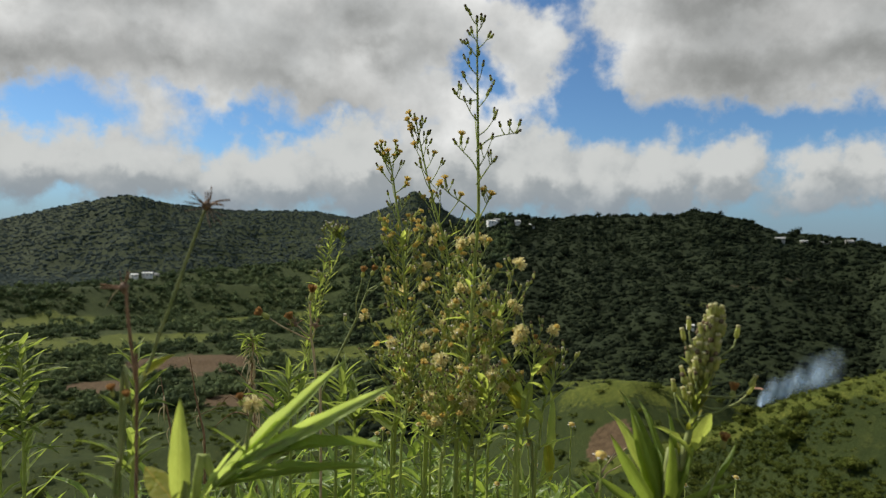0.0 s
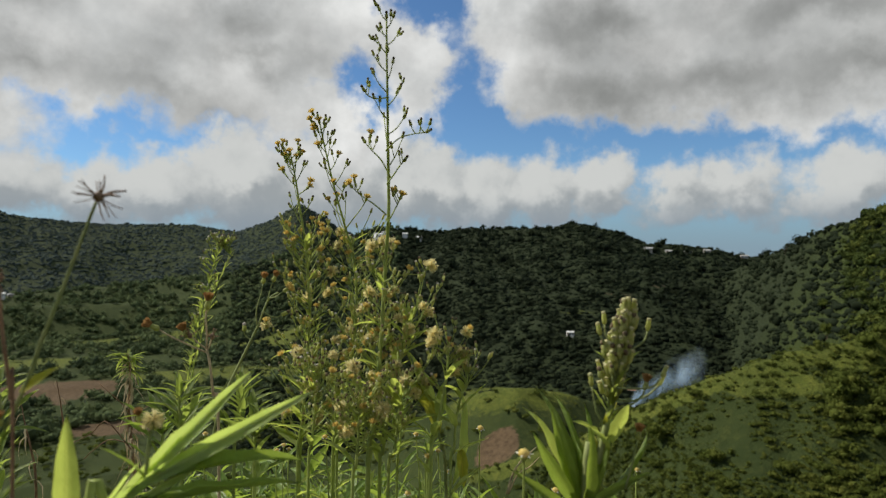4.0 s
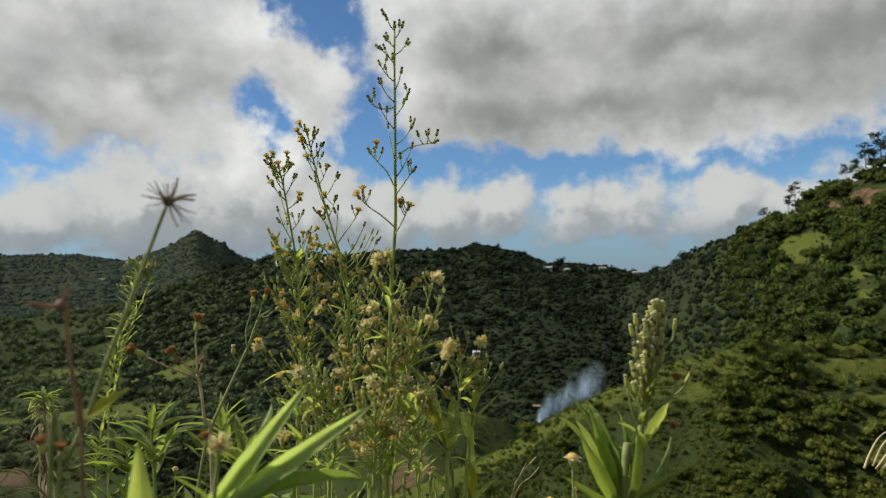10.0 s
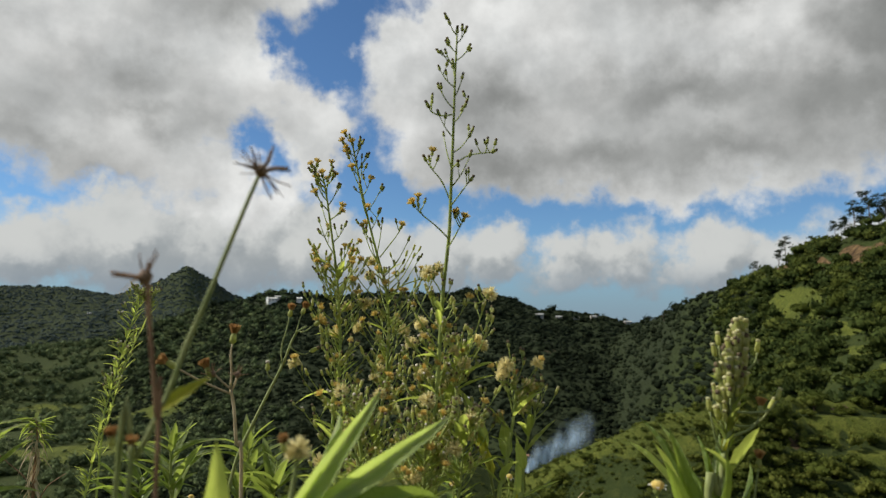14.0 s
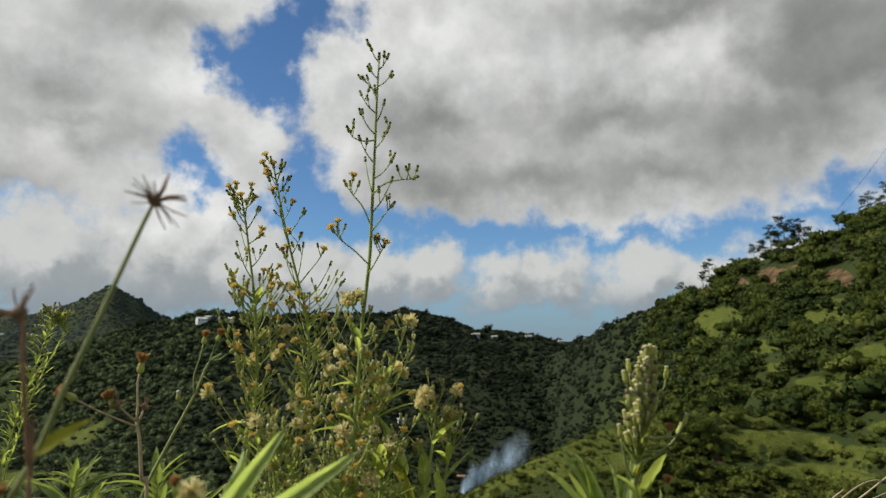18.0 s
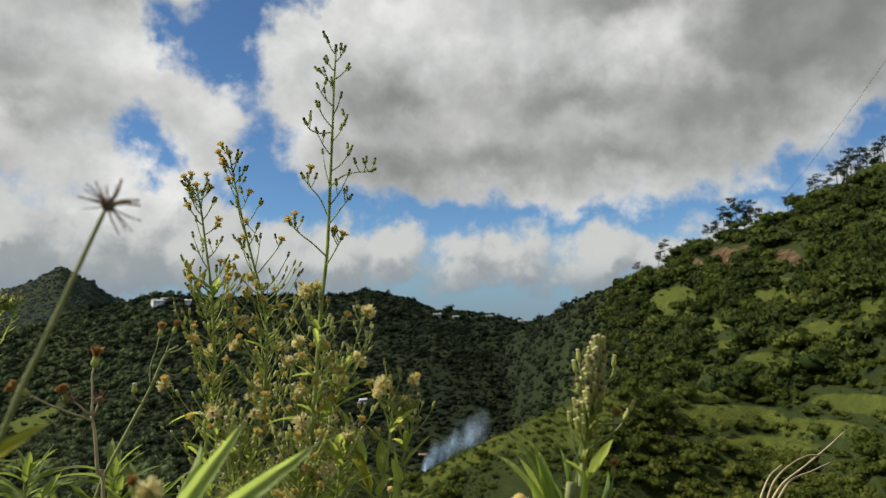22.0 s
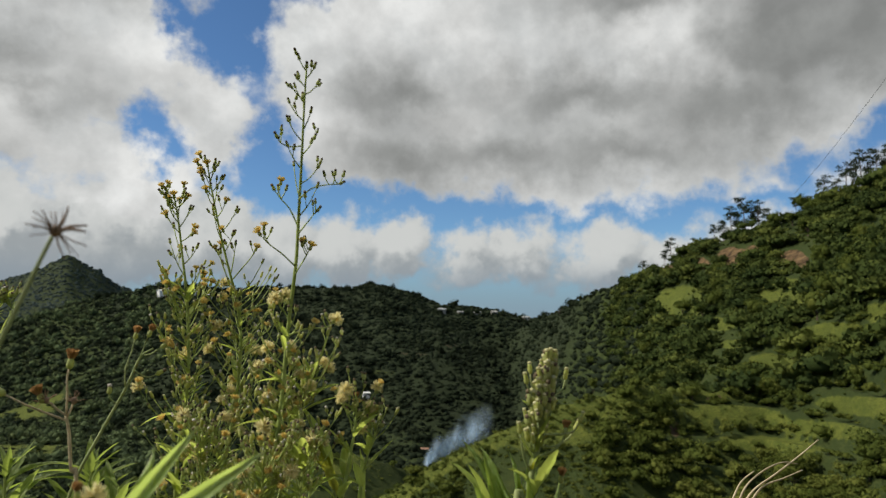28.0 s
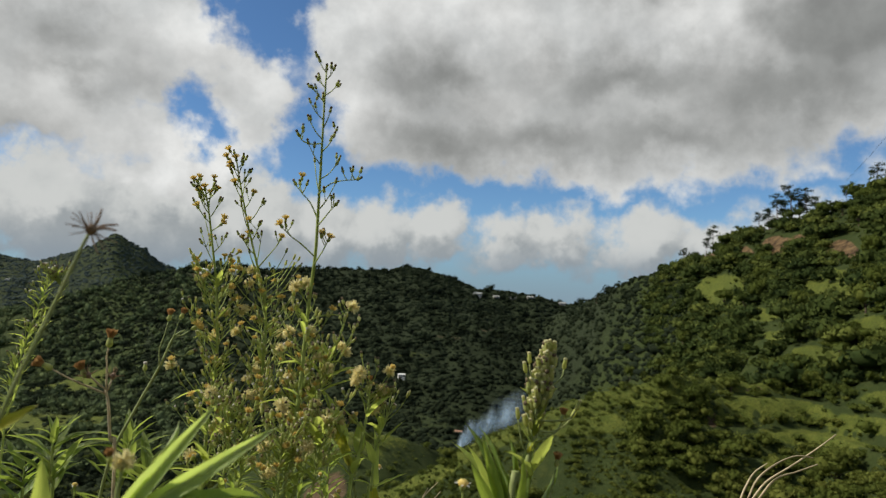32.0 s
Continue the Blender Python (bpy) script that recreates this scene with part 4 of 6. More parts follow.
# the tall one in the middle, with its stiff side branches
horseweed([(0.026, 0.540, 0.730), (0.027, 0.547, 0.697), (0.028, 0.552, 0.670), (0.029, 0.558, 0.638), (0.030, 0.564, 0.609), (0.031, 0.571, 0.574), (0.029, 0.580, 0.526), (0.027, 0.580, 0.492), (0.025, 0.580, 0.458), (0.022, 0.580, 0.420), (0.019, 0.580, 0.382), (0.014, 0.580, 0.336)], "tall horseweed with a slim panicle of dark buds",
          (0.0, 0.34), (0.50, 0.72), (0.55, 0.95), 10, ("bud",), 0.0023,
          explicit=[([(0.027, 0.556, 0.625), (0.037, 0.554, 0.635), (0.048, 0.553, 0.639), (0.060, 0.553, 0.641)], ("bud", "bud", "bud", "bud", "bud")),
                    ([(0.030, 0.562, 0.672), (0.021, 0.562, 0.670), (0.013, 0.562, 0.672), (0.010, 0.561, 0.675)], ("bud", "bud", "bud")),
                    ([(0.033, 0.575, 0.605), (0.025, 0.572, 0.619), (0.017, 0.571, 0.627), (0.011, 0.569, 0.633)], ("bud", "yellow", "bud", "bud")),
                    ([(0.028, 0.557, 0.597), (0.035, 0.555, 0.607), (0.039, 0.553, 0.613), (0.042, 0.553, 0.616)], ("bud", "bud", "bud")),
                    ([(0.029, 0.567, 0.572), (0.018, 0.565, 0.581), (0.007, 0.563, 0.588), (0.000, 0.562, 0.594)], ("yellow", "bud", "bud", "yellow")),
                    ([(0.029, 0.568, 0.564), (0.035, 0.566, 0.575), (0.038, 0.565, 0.581), (0.040, 0.564, 0.585)], ("yellow", "bud", "bud", "yellow")),
                    ([(0.028, 0.575, 0.515), (0.041, 0.575, 0.520), (0.050, 0.575, 0.521), (0.059, 0.575, 0.521), (0.065, 0.575, 0.525)], ("puff", "white", "bud")),
                    ([(0.031, 0.585, 0.526), (0.027, 0.584, 0.533), (0.023, 0.583, 0.538), (0.020, 0.583, 0.541)], ("puff", "puff", "white")),
                    ([(0.027, 0.580, 0.477), (0.021, 0.580, 0.482), (0.016, 0.580, 0.485), (0.012, 0.580, 0.490)], ("white", "white", "bud"))], dense_n=22, dense_len=(0.010, 0.028))
horseweed([(-0.029, 0.671, 0.668), (-0.023, 0.671, 0.640), (-0.015, 0.671, 0.606), (-0.005, 0.671, 0.570), (0.005, 0.671, 0.534), (0.008, 0.671, 0.492), (0.005, 0.671, 0.446), (-0.002, 0.671, 0.404), (-0.008, 0.671, 0.361), (-0.015, 0.671, 0.310)], "green horseweed with yellow-tipped panicle and crowded pale seed heads",
          (0.0, 0.37), (0.36, 0.64), (0.45, 0.95), 7, ("yellow", "bud", "yellow"), 0.0019, dense_n=46, dense_len=(0.014, 0.046),
          explicit=[([(-0.003, 0.665, 0.564), (0.006, 0.665, 0.576), (0.012, 0.665, 0.584), (0.016, 0.665, 0.591)], ("yellow", "bud", "bud")), ([(0.005, 0.665, 0.529), (0.020, 0.665, 0.539), (0.034, 0.665, 0.544), (0.038, 0.665, 0.546)], ("puff", "yellow", "white")),
                    ([(0.007, 0.654, 0.493), (0.026, 0.654, 0.505), (0.034, 0.654, 0.521), (0.045, 0.654, 0.544)], ("yellow", "white", "white")), ([(0.005, 0.659, 0.511), (-0.005, 0.659, 0.517), (-0.010, 0.659, 0.515), (-0.013, 0.659, 0.517)], ("puff", "white", "white"))])
horseweed([(-0.057, 0.665, 0.635), (-0.053, 0.665, 0.616), (-0.048, 0.665, 0.584), (-0.043, 0.665, 0.551), (-0.040, 0.665, 0.517), (-0.038, 0.665, 0.473), (-0.043, 0.665, 0.418), (-0.044, 0.665, 0.365), (-0.048, 0.665, 0.313)], "green horseweed with a drooping yellow top and ripening seed heads",
          (0.0, 0.33), (0.34, 0.66), (0.45, 0.95), 7, ("yellow", "bud", "bud"), 0.0019, dense_n=46, dense_len=(0.014, 0.046),
          explicit=[([(-0.056, 0.659, 0.627), (-0.059, 0.659, 0.631), (-0.064, 0.659, 0.635), (-0.067, 0.659, 0.637)], ("bud", "yellow", "yellow")), ([(-0.041, 0.659, 0.526), (-0.048, 0.659, 0.535), (-0.052, 0.659, 0.541), (-0.054, 0.659, 0.546)], ("white", "yellow", "bud", "yellow")),
                    ([(-0.038, 0.659, 0.473), (-0.044, 0.659, 0.479), (-0.050, 0.659, 0.486), (-0.054, 0.659, 0.492)], ("white", "bud", "white"))])
horseweed([(0.055, 0.600, 0.485), (0.053, 0.600, 0.473), (0.048, 0.600, 0.458), (0.041, 0.600, 0.433), (0.034, 0.600, 0.394), (0.029, 0.600, 0.359), (0.026, 0.600, 0.325)], "short leafy horseweed with tangled pale flower heads",
          (0.0, 0.1), (0.08, 0.62), (0.10, 0.95), 26, ("white", "bud", "white"), 0.0018, dense_n=30, dense_len=(0.02, 0.05),
          explicit=[([(0.047, 0.595, 0.458), (0.040, 0.595, 0.466), (0.033, 0.595, 0.468), (0.024, 0.595, 0.467)], ("yellow", "yellow", "white")), ([(0.051, 0.600, 0.467), (0.056, 0.600, 0.462), (0.061, 0.600, 0.463), (0.066, 0.600, 0.468)], ("white", "bud"))])
horseweed([(0.080, 0.552, 0.461), (0.080, 0.552, 0.450), (0.079, 0.552, 0.438), (0.075, 0.552, 0.415), (0.070, 0.552, 0.387), (0.065, 0.552, 0.341)], "thin horseweed with one rusty flower head",
          (0.0, 0.05), (0.10, 0.35), (0.3, 0.95), 10, ("rust", "bud"), 0.0019, dense_n=6, dense_len=(0.012, 0.03),
          explicit=[([(0.079, 0.552, 0.438), (0.084, 0.552, 0.446), (0.088, 0.552, 0.451), (0.092, 0.552, 0.453)], ("bud", "bud")), ([(0.078, 0.552, 0.434), (0.076, 0.552, 0.443), (0.074, 0.552, 0.449), (0.073, 0.552, 0.452)], ("bud", "bud"))])
horseweed([(0.097, 0.552, 0.439), (0.096, 0.552, 0.429), (0.091, 0.552, 0.418), (0.087, 0.552, 0.399), (0.085, 0.552, 0.371), (0.082, 0.552, 0.338)], "thin horseweed with a few closed pale buds",
          (0.0, 0.06), (0.10, 0.4), (0.3, 0.95), 8, ("white", "bud"), 0.0013, dense_n=7, dense_len=(0.012, 0.03))
for pts, lab in (([(-0.013, 0.640, 0.427), (-0.013, 0.640, 0.401), (-0.013, 0.640, 0.370), (-0.016, 0.640, 0.319)], "low leafy horseweed with small pale heads"),
                 ([(0.027, 0.600, 0.445), (0.023, 0.600, 0.416), (0.019, 0.600, 0.377), (0.016, 0.600, 0.328)], "bushy low horseweed with tangled pale buds"), ([(-0.039, 0.630, 0.441), (-0.042, 0.630, 0.406), (-0.046, 0.630, 0.366), (-0.048, 0.630, 0.327)], "low horseweed with narrow green leaves")):
    horseweed(pts, lab, (0.0, 0.1), (0.02, 0.6), (0.1, 0.95), 18, ("white", "bud"), 0.0014, dense_n=18, dense_len=(0.015, 0.038))
for pts, lab in (([(0.041, 0.560, 0.428), (0.039, 0.560, 0.402), (0.035, 0.560, 0.370), (0.030, 0.560, 0.330)], "low horseweed crowded with pale yellow heads"),
                 ([(0.006, 0.550, 0.418), (0.005, 0.550, 0.395), (0.003, 0.550, 0.365), (0.000, 0.550, 0.325)], "low horseweed with many fluffy pale heads"),
                 ([(-0.030, 0.600, 0.432), (-0.031, 0.600, 0.404), (-0.034, 0.600, 0.370), (-0.037, 0.600, 0.325)], "low horseweed with crowded ripening heads")):
    horseweed(pts, lab, (0.0, 0.1), (0.02, 0.45), (0.1, 0.6), 6, ("cream", "white"), 0.0016, dense_n=26, dense_len=(0.012, 0.036))
# rusty buds on a leaning stalk
lean_weed = thing("leaning_weed", (-0.133, 0.665, 0.335), "leaning green weed with two rusty brown buds", "weed")
stalk(lean_weed, "stem", [(-0.133, 0.665, 0.335), (-0.123, 0.665, 0.389), (-0.105, 0.665, 0.431), (-0.088, 0.665, 0.467), (-0.078, 0.665, 0.493), (-0.068, 0.665, 0.501)], 0.0015, 0.0008, M_PALE, 24)
for b, k in (([(-0.088, 0.665, 0.467), (-0.089, 0.665, 0.483), (-0.085, 0.665, 0.498), (-0.083, 0.665, 0.509)], "rust"), ([(-0.078, 0.660, 0.494), (-0.076, 0.660, 0.501), (-0.075, 0.660, 0.506), (-0.073, 0.660, 0.511)], "rust"), ([(-0.075, 0.654, 0.496), (-0.070, 0.654, 0.497), (-0.066, 0.654, 0.500), (-0.063, 0.654, 0.502)], "yellow"),
             ([(-0.094, 0.665, 0.455), (-0.098, 0.665, 0.458), (-0.100, 0.665, 0.461), (-0.100, 0.665, 0.463)], "white"), ([(-0.082, 0.660, 0.483), (-0.075, 0.660, 0.478), (-0.069, 0.660, 0.477), (-0.065, 0.660, 0.479)], "bud")):
    stalk(lean_weed, "branch", b, 0.0007, 0.0005, M_PALE, 8, 5)
    flower(lean_weed, b[-1], Vector(b[-1]) - Vector(b[-2]), k, 1.25)

def leaf_to(plant, base, tip, pool, up=Vector((0, -0.6, 1)), roll=0.0, squash=1.0, label=""):
    b, t = Vector(base), Vector(tip)
    return leaf(plant, b, t - b, (t - b).length * 1.04, pool, up, roll, label, squash)


def root(x, y):
    return Vector((x, y, ground_z(x, y) - 0.01))


# the stout weed with broad leaves and a crowded pale flower column
stout = thing("stout_weed", root(0.136, 0.424), "stout weed with broad dark leaves and pale flower column", "weed")
col = stalk(stout, "stem", [root(0.136, 0.424)] + [(0.149, 0.424, 0.378), (0.158, 0.424, 0.400), (0.165, 0.424, 0.427), (0.172, 0.424, 0.449), (0.178, 0.424, 0.472), (0.182, 0.424, 0.492)], 0.0030, 0.0012, M_PALE, 36, 7)
for k in range(165):
    s = col[min(35, int(20 + 16 * (k / 165) ** 0.8))]
    d = side(prng, 1.9 + 1.4 * k / 165)
    e = s + d.normalized() * prng.uniform(0.006, 0.020) * (1.2 - 0.55 * k / 165)
    stalk(stout, "branch", [s, s.lerp(e, 0.5) + Vector((0, 0, -0.001)), e], 0.0007, 0.0005, M_PALE, 4, 4)
    flower(stout, e, d + Vector((0, 0, 1.0)), prng.choice(("cream", "cream", "cream", "bud")), prng.uniform(0.95, 1.4))
for b, k in (([(0.174, 0.424, 0.461), (0.167, 0.424, 0.473), (0.162, 0.424, 0.481), (0.160, 0.424, 0.485)], "cream"), ([(0.175, 0.424, 0.469), (0.168, 0.424, 0.478), (0.164, 0.424, 0.485), (0.163, 0.424, 0.492)], "cream"), ([(0.168, 0.416, 0.451), (0.182, 0.416, 0.450), (0.194, 0.416, 0.451), (0.200, 0.416, 0.457)], "cream"),
             ([(0.170, 0.424, 0.442), (0.183, 0.424, 0.440), (0.195, 0.424, 0.444), (0.202, 0.424, 0.450)], "cream"), ([(0.178, 0.424, 0.472), (0.185, 0.424, 0.476), (0.192, 0.424, 0.481), (0.194, 0.424, 0.487)], "cream"), ([(0.166, 0.420, 0.435), (0.181, 0.420, 0.439), (0.188, 0.420, 0.444), (0.190, 0.420, 0.448)], "rust"),
             ([(0.174, 0.416, 0.384), (0.178, 0.416, 0.396), (0.181, 0.416, 0.408), (0.183, 0.416, 0.416)], "rust"), ([(0.164, 0.424, 0.423), (0.158, 0.424, 0.433), (0.156, 0.424, 0.441), (0.154, 0.424, 0.451)], "cream")):
    stalk(stout, "branch", b, 0.0008, 0.0006, M_PALE, 8, 5)
    flower(stout, b[-1], Vector(b[-1]) - Vector(b[-2]) + Vector((0, 0, 0.005)), k, 1.15)
for k in range(24):
    leaf(stout, col[prng.randint(12, 28)], side(prng, 1.6), prng.uniform(0.012, 0.026), LEAVES_FRESH if k % 3 else LEAVES_YELLOW)
for t, roll, sq in (((0.137, 0.441, 0.452), 0.3, 0.62), ((0.125, 0.420, 0.440), -0.4, 0.6), ((0.150, 0.440, 0.447), 0.5, 0.55), ((0.110, 0.410, 0.424), -0.5, 0.65), ((0.160, 0.420, 0.438), 0.2, 0.6),
                    ((0.172, 0.430, 0.424), -0.3, 0.6), ((0.131, 0.455, 0.440), 0.7, 0.6), ((0.099, 0.400, 0.402), -0.2, 0.6), ((0.212, 0.429, 0.412), 0.4, 0.5), ((0.190, 0.410, 0.398), -0.5, 0.6),
                    ((0.145, 0.390, 0.428), 0.1, 0.6), ((0.118, 0.430, 0.432), 0.6, 0.55), ((0.180, 0.445, 0.432), -0.6, 0.5)):
    leaf_to(stout, (0.148 + (t[0] - 0.148) * 0.12, 0.426, 0.362 + 0.02 * abs(roll)), t, LEAVES_FRESH if roll > 0.55 else LEAVES_BROAD, roll=roll, squash=sq * 0.78, up=Vector((0.1, -1, 0.35)))
for b, t in (((0.166, 0.424, 0.408), (0.143, 0.408, 0.440)), ((0.169, 0.424, 0.412), (0.168, 0.400, 0.444))):
    leaf_to(stout, b, t, LEAVES_FRESH, roll=0.3, squash=0.9)

# big soft leaves close to the lens
big = thing("broad_leaved_weed", root(-0.140, 0.336), "broad-leaved weed with long bright green leaves", "weed")
stalk(big, "stem", [root(-0.140, 0.336)] + [(-0.134, 0.350, 0.395), (-0.124, 0.357, 0.412), (-0.112, 0.366, 0.422)], 0.0028, 0.0018, M_STEM, 16, 7)
for b, t, roll, sq, pool in (((-0.130, 0.352, 0.406), (-0.058, 0.406, 0.478), 0.45, 0.62, LEAVES_SOFT), ((-0.124, 0.357, 0.412), (-0.066, 0.412, 0.470), 0.8, 0.55, LEAVES_SOFT),
                             ((-0.118, 0.362, 0.420), (-0.027, 0.398, 0.460), 0.6, 0.62, LEAVES_SOFT), ((-0.112, 0.368, 0.422), (-0.042, 0.402, 0.454), 0.3, 0.5, LEAVES_SOFT),
                             ((-0.114, 0.366, 0.420), (-0.030, 0.392, 0.441), -0.3, 0.6, LEAVES_BROAD), ((-0.127, 0.355, 0.410), (-0.034, 0.382, 0.424), -0.5, 0.5, LEAVES_BROAD),
                             ((-0.131, 0.350, 0.404), (-0.112, 0.345, 0.440), 0.3, 0.6, LEAVES_SOFT), ((-0.126, 0.356, 0.408), (-0.056, 0.385, 0.446), 0.9, 0.5, LEAVES_SOFT)):
    leaf_to(big, b, t, pool, roll=roll, squash=sq * 0.66, up=Vector((-0.2, -0.8, 0.8)))
spear = thing("single_leaf_shoot", root(-0.17, 0.33), "upright green leaf shoot close to the path", "weed")
stalk(spear, "stem", [root(-0.17, 0.33)] + [(-0.138, 0.345, 0.385), (-0.140, 0.345, 0.403)], 0.002, 0.0015, M_STEM, 8)
leaf_to(spear, (-0.140, 0.345, 0.402), (-0.140, 0.345, 0.461), LEAVES_FRESH, up=Vector((0.2, -1, 0.1)), roll=0.2, squash=0.65)
leaf_to(spear, (-0.140, 0.345, 0.403), (-0.167, 0.360, 0.422), LEAVES_YELLOW, up=Vector((0.2, -1, 0.4)), roll=0.2, squash=1.5)

# nodding seed heads close to the lens
for pts, kinds, lab in (([(-0.108, 0.367, 0.453), (-0.109, 0.367, 0.445), (-0.112, 0.368, 0.425), (-0.120, 0.370, 0.380)], ("rust", "puff"), "thin weed with a fluffy pinkish seed head"),
                        ([(-0.169, 0.343, 0.463), (-0.169, 0.343, 0.452), (-0.171, 0.344, 0.430), (-0.176, 0.346, 0.380)], ("rust", "rust"), "thin weed with a pale fluffy seed head")):
    P = [Vector(p) for p in pts]
    foot = root(P[-1].x, P[-1].y)
    w = thing("seeding_weed", foot, lab, "weed")
    stalk(w, "stem", [foot] + P[::-1], 0.0014, 0.0008, M_PALE, 20)
    for k, kind in enumerate(kinds):
        o = Vector((0.006 * (k - 1), 0.003 * k, -0.004 * k))
        if k:
            stalk(w, "branch", [P[1], P[1].lerp(P[0] + o, 0.6), P[0] + o], 0.0006, 0.0005, M_PALE, 6, 5)
        flower(w, P[0] + o, (0.1 * (k - 1), -0.2, 1), kind, 0.8)
    for k in range(5):
        leaf(w, P[2].lerp(P[3], k / 5), side(prng, 0.9), prng.uniform(0.02, 0.035), LEAVES_DARK)

# dried seed head with spread awns
AWN = {}


def awn_head(plant, at, way, n, length, mat, seed, label):
    r = random.Random(seed)
    if mat.name not in AWN:
        AWN[mat.name] = to_mesh("awn", *tube(bend([(0, 0, 0.06), (0.02, 0, 0.5), (-0.04, 0.03, 1.0)], 6), 0.034, 0.018, 4), mat)
    q = Vector(way).to_track_quat("Z", "Y").to_matrix().to_4x4()
    h = part("seed_head", to_mesh("seed_head", *lathe([(0.0005, -0.003), (0.0022, -0.001), (0.0027, 0.001), (0.0012, 0.003)], 8), M_AWN), plant, label, Matrix.Translation(Vector(at) - Vector(plant.location)) @ q)
    for k in range(n):
        an = 6.2832 * (k + r.uniform(-0.3, 0.3)) / n * 3.0
        po = r.uniform(0.3, 1.75)
        m = Matrix.Rotation(an, 4, "Z") @ Matrix.Rotation(po, 4, "Y") @ Matrix.Rotation(r.uniform(0, 6.28), 4, "Z")
        ln = length * r.uniform(0.8, 1.15)
        th = length * r.uniform(0.7, 1.3) * (2.0 if k % 6 == 0 else 1.0)
        part("awn", AWN[mat.name], h, "", m @ Matrix.Diagonal((th, th, ln, 1)))


beggar = thing("beggarticks", root(*(-0.176, 0.349, 0.442)[:2]), "dry beggarticks stalk with a spread of dark awns", "weed")
bl = stalk(beggar, "stem", [root(*(-0.176, 0.349, 0.442)[:2])] + [(-0.174, 0.349, 0.441), (-0.168, 0.349, 0.457), (-0.159, 0.349, 0.478), (-0.153, 0.349, 0.497), (-0.147, 0.349, 0.513), (-0.140, 0.349, 0.533), (-0.133, 0.349, 0.553), (-0.129, 0.349, 0.564)], 0.0012, 0.0008, M_PALE, 40)
awn_head(beggar, (-0.128, 0.349, 0.566), (0.1, -0.8, 0.5), 17, 0.0118, M_AWN, 3, "dark spread awns")
leaf_to(beggar, (-0.162, 0.349, 0.474), (-0.144, 0.345, 0.486), LEAVES_YELLOW, roll=0.4, squash=0.9)
rust = thing("dead_flower_stalk", root(*(-0.160, 0.338, 0.445)[:2]), "dead reddish brown flower stalk", "weed")
stalk(rust, "stem", [root(*(-0.160, 0.338, 0.445)[:2])] + [(-0.160, 0.338, 0.445), (-0.161, 0.338, 0.473), (-0.163, 0.338, 0.491), (-0.165, 0.338, 0.508), (-0.166, 0.338, 0.521)], 0.0008, 0.0009, M_DRY, 24)
awn_head(rust, (-0.167, 0.338, 0.522), (0, 0, 1), 9, 0.010, M_DRY, 5, "shrivelled brown flower")
leaf_to(rust, (-0.166, 0.338, 0.521), (-0.176, 0.338, 0.527), LEAVES_DRY, roll=0.3)

# dry branching seed heads
dry = thing("dry_seed_weed", root(-0.117, 0.638), "dry branching weed with rusty spiky seed heads", "weed")
stalk(dry, "stem", [root(-0.117, 0.638)] + [(-0.119, 0.638, 0.369), (-0.124, 0.638, 0.408), (-0.127, 0.638, 0.437), (-0.130, 0.638, 0.451)], 0.0016, 0.0012, M_STRAW, 20)
for b in ([(-0.129, 0.638, 0.447), (-0.144, 0.638, 0.454), (-0.158, 0.638, 0.461), (-0.171, 0.638, 0.469)], [(-0.130, 0.638, 0.451), (-0.130, 0.638, 0.466), (-0.131, 0.638, 0.479), (-0.130, 0.638, 0.487)], [(-0.130, 0.633, 0.452), (-0.135, 0.633, 0.456), (-0.140, 0.633, 0.461), (-0.144, 0.633, 0.464)], [(-0.129, 0.638, 0.450), (-0.127, 0.638, 0.455), (-0.126, 0.638, 0.459), (-0.125, 0.638, 0.462)]):
    stalk(dry, "branch", b, 0.0009, 0.0007, M_STRAW, 8, 5)
    if abs(b[-1][2] - b[0][2]) > 0.02:
        flower(dry, b[-1], Vector(b[-1]) - Vector(b[-2]), "rust", 1.7)
    else:
        awn_head(dry, b[-1], Vector(b[-1]) - Vector(b[-2]) + Vector((0, 0, 0.004)), 16, 0.0085, M_DRY, int(b[-1][0] * 1000) % 97, "rusty spiky seeds")
flower(dry, (-0.145, 0.633, 0.462), (-0.5, 0, 1), "rust", 1.6)

# willowy shoot and the withered one on the slope just below
def leafy_shoot(name, label, pts, n, length, pool, r0=0.002, top=0.0, lean=0.9, mat=None, drop=0.0):
    pts = [Vector(p) for p in pts]
    foot = root(pts[-1].x, pts[-1].y)
    plant = thing(name, foot, label, "weed")
    line = stalk(plant, "stem", [foot] + pts[::-1], r0, 0.0007, mat or M_STEM, 40)[::-1]
    for k in range(n):
        s = top + (0.95 - top) * (k / n) ** 0.9
        g = 0.45 + 0.55 * min(1, 3 * s)
        p = line[min(39, int(s * 40))]
        d = side(prng, lean - drop * prng.random())
        leaf(plant, p, d, length * g * prng.uniform(0.7, 1.2), pool)
    return plant, line


shoot, sl = leafy_shoot("willowy_weed", "tall willowy weed with narrow leaves and small pale buds", [(-0.308, 2.015, 0.528), (-0.320, 2.015, 0.547), (-0.337, 2.015, 0.551), (-0.356, 2.015, 0.508), (-0.371, 2.015, 0.446), (-0.390, 2.015, 0.370), (-0.407, 2.015, 0.293), (-0.423, 2.015, 0.203), (-0.440, 2.015, 0.097), (-0.449, 2.015, -0.008)], 150, 0.044, LEAVES_NARROW + LEAVES, 0.003, 0.0, 1.3)
for k in range(34):
    spray(shoot, sl[prng.randint(1, 24)], side(prng, 0.9), prng.uniform(0.022, 0.045), ("white", "bud", "bud"), heads=3, size=2.2)
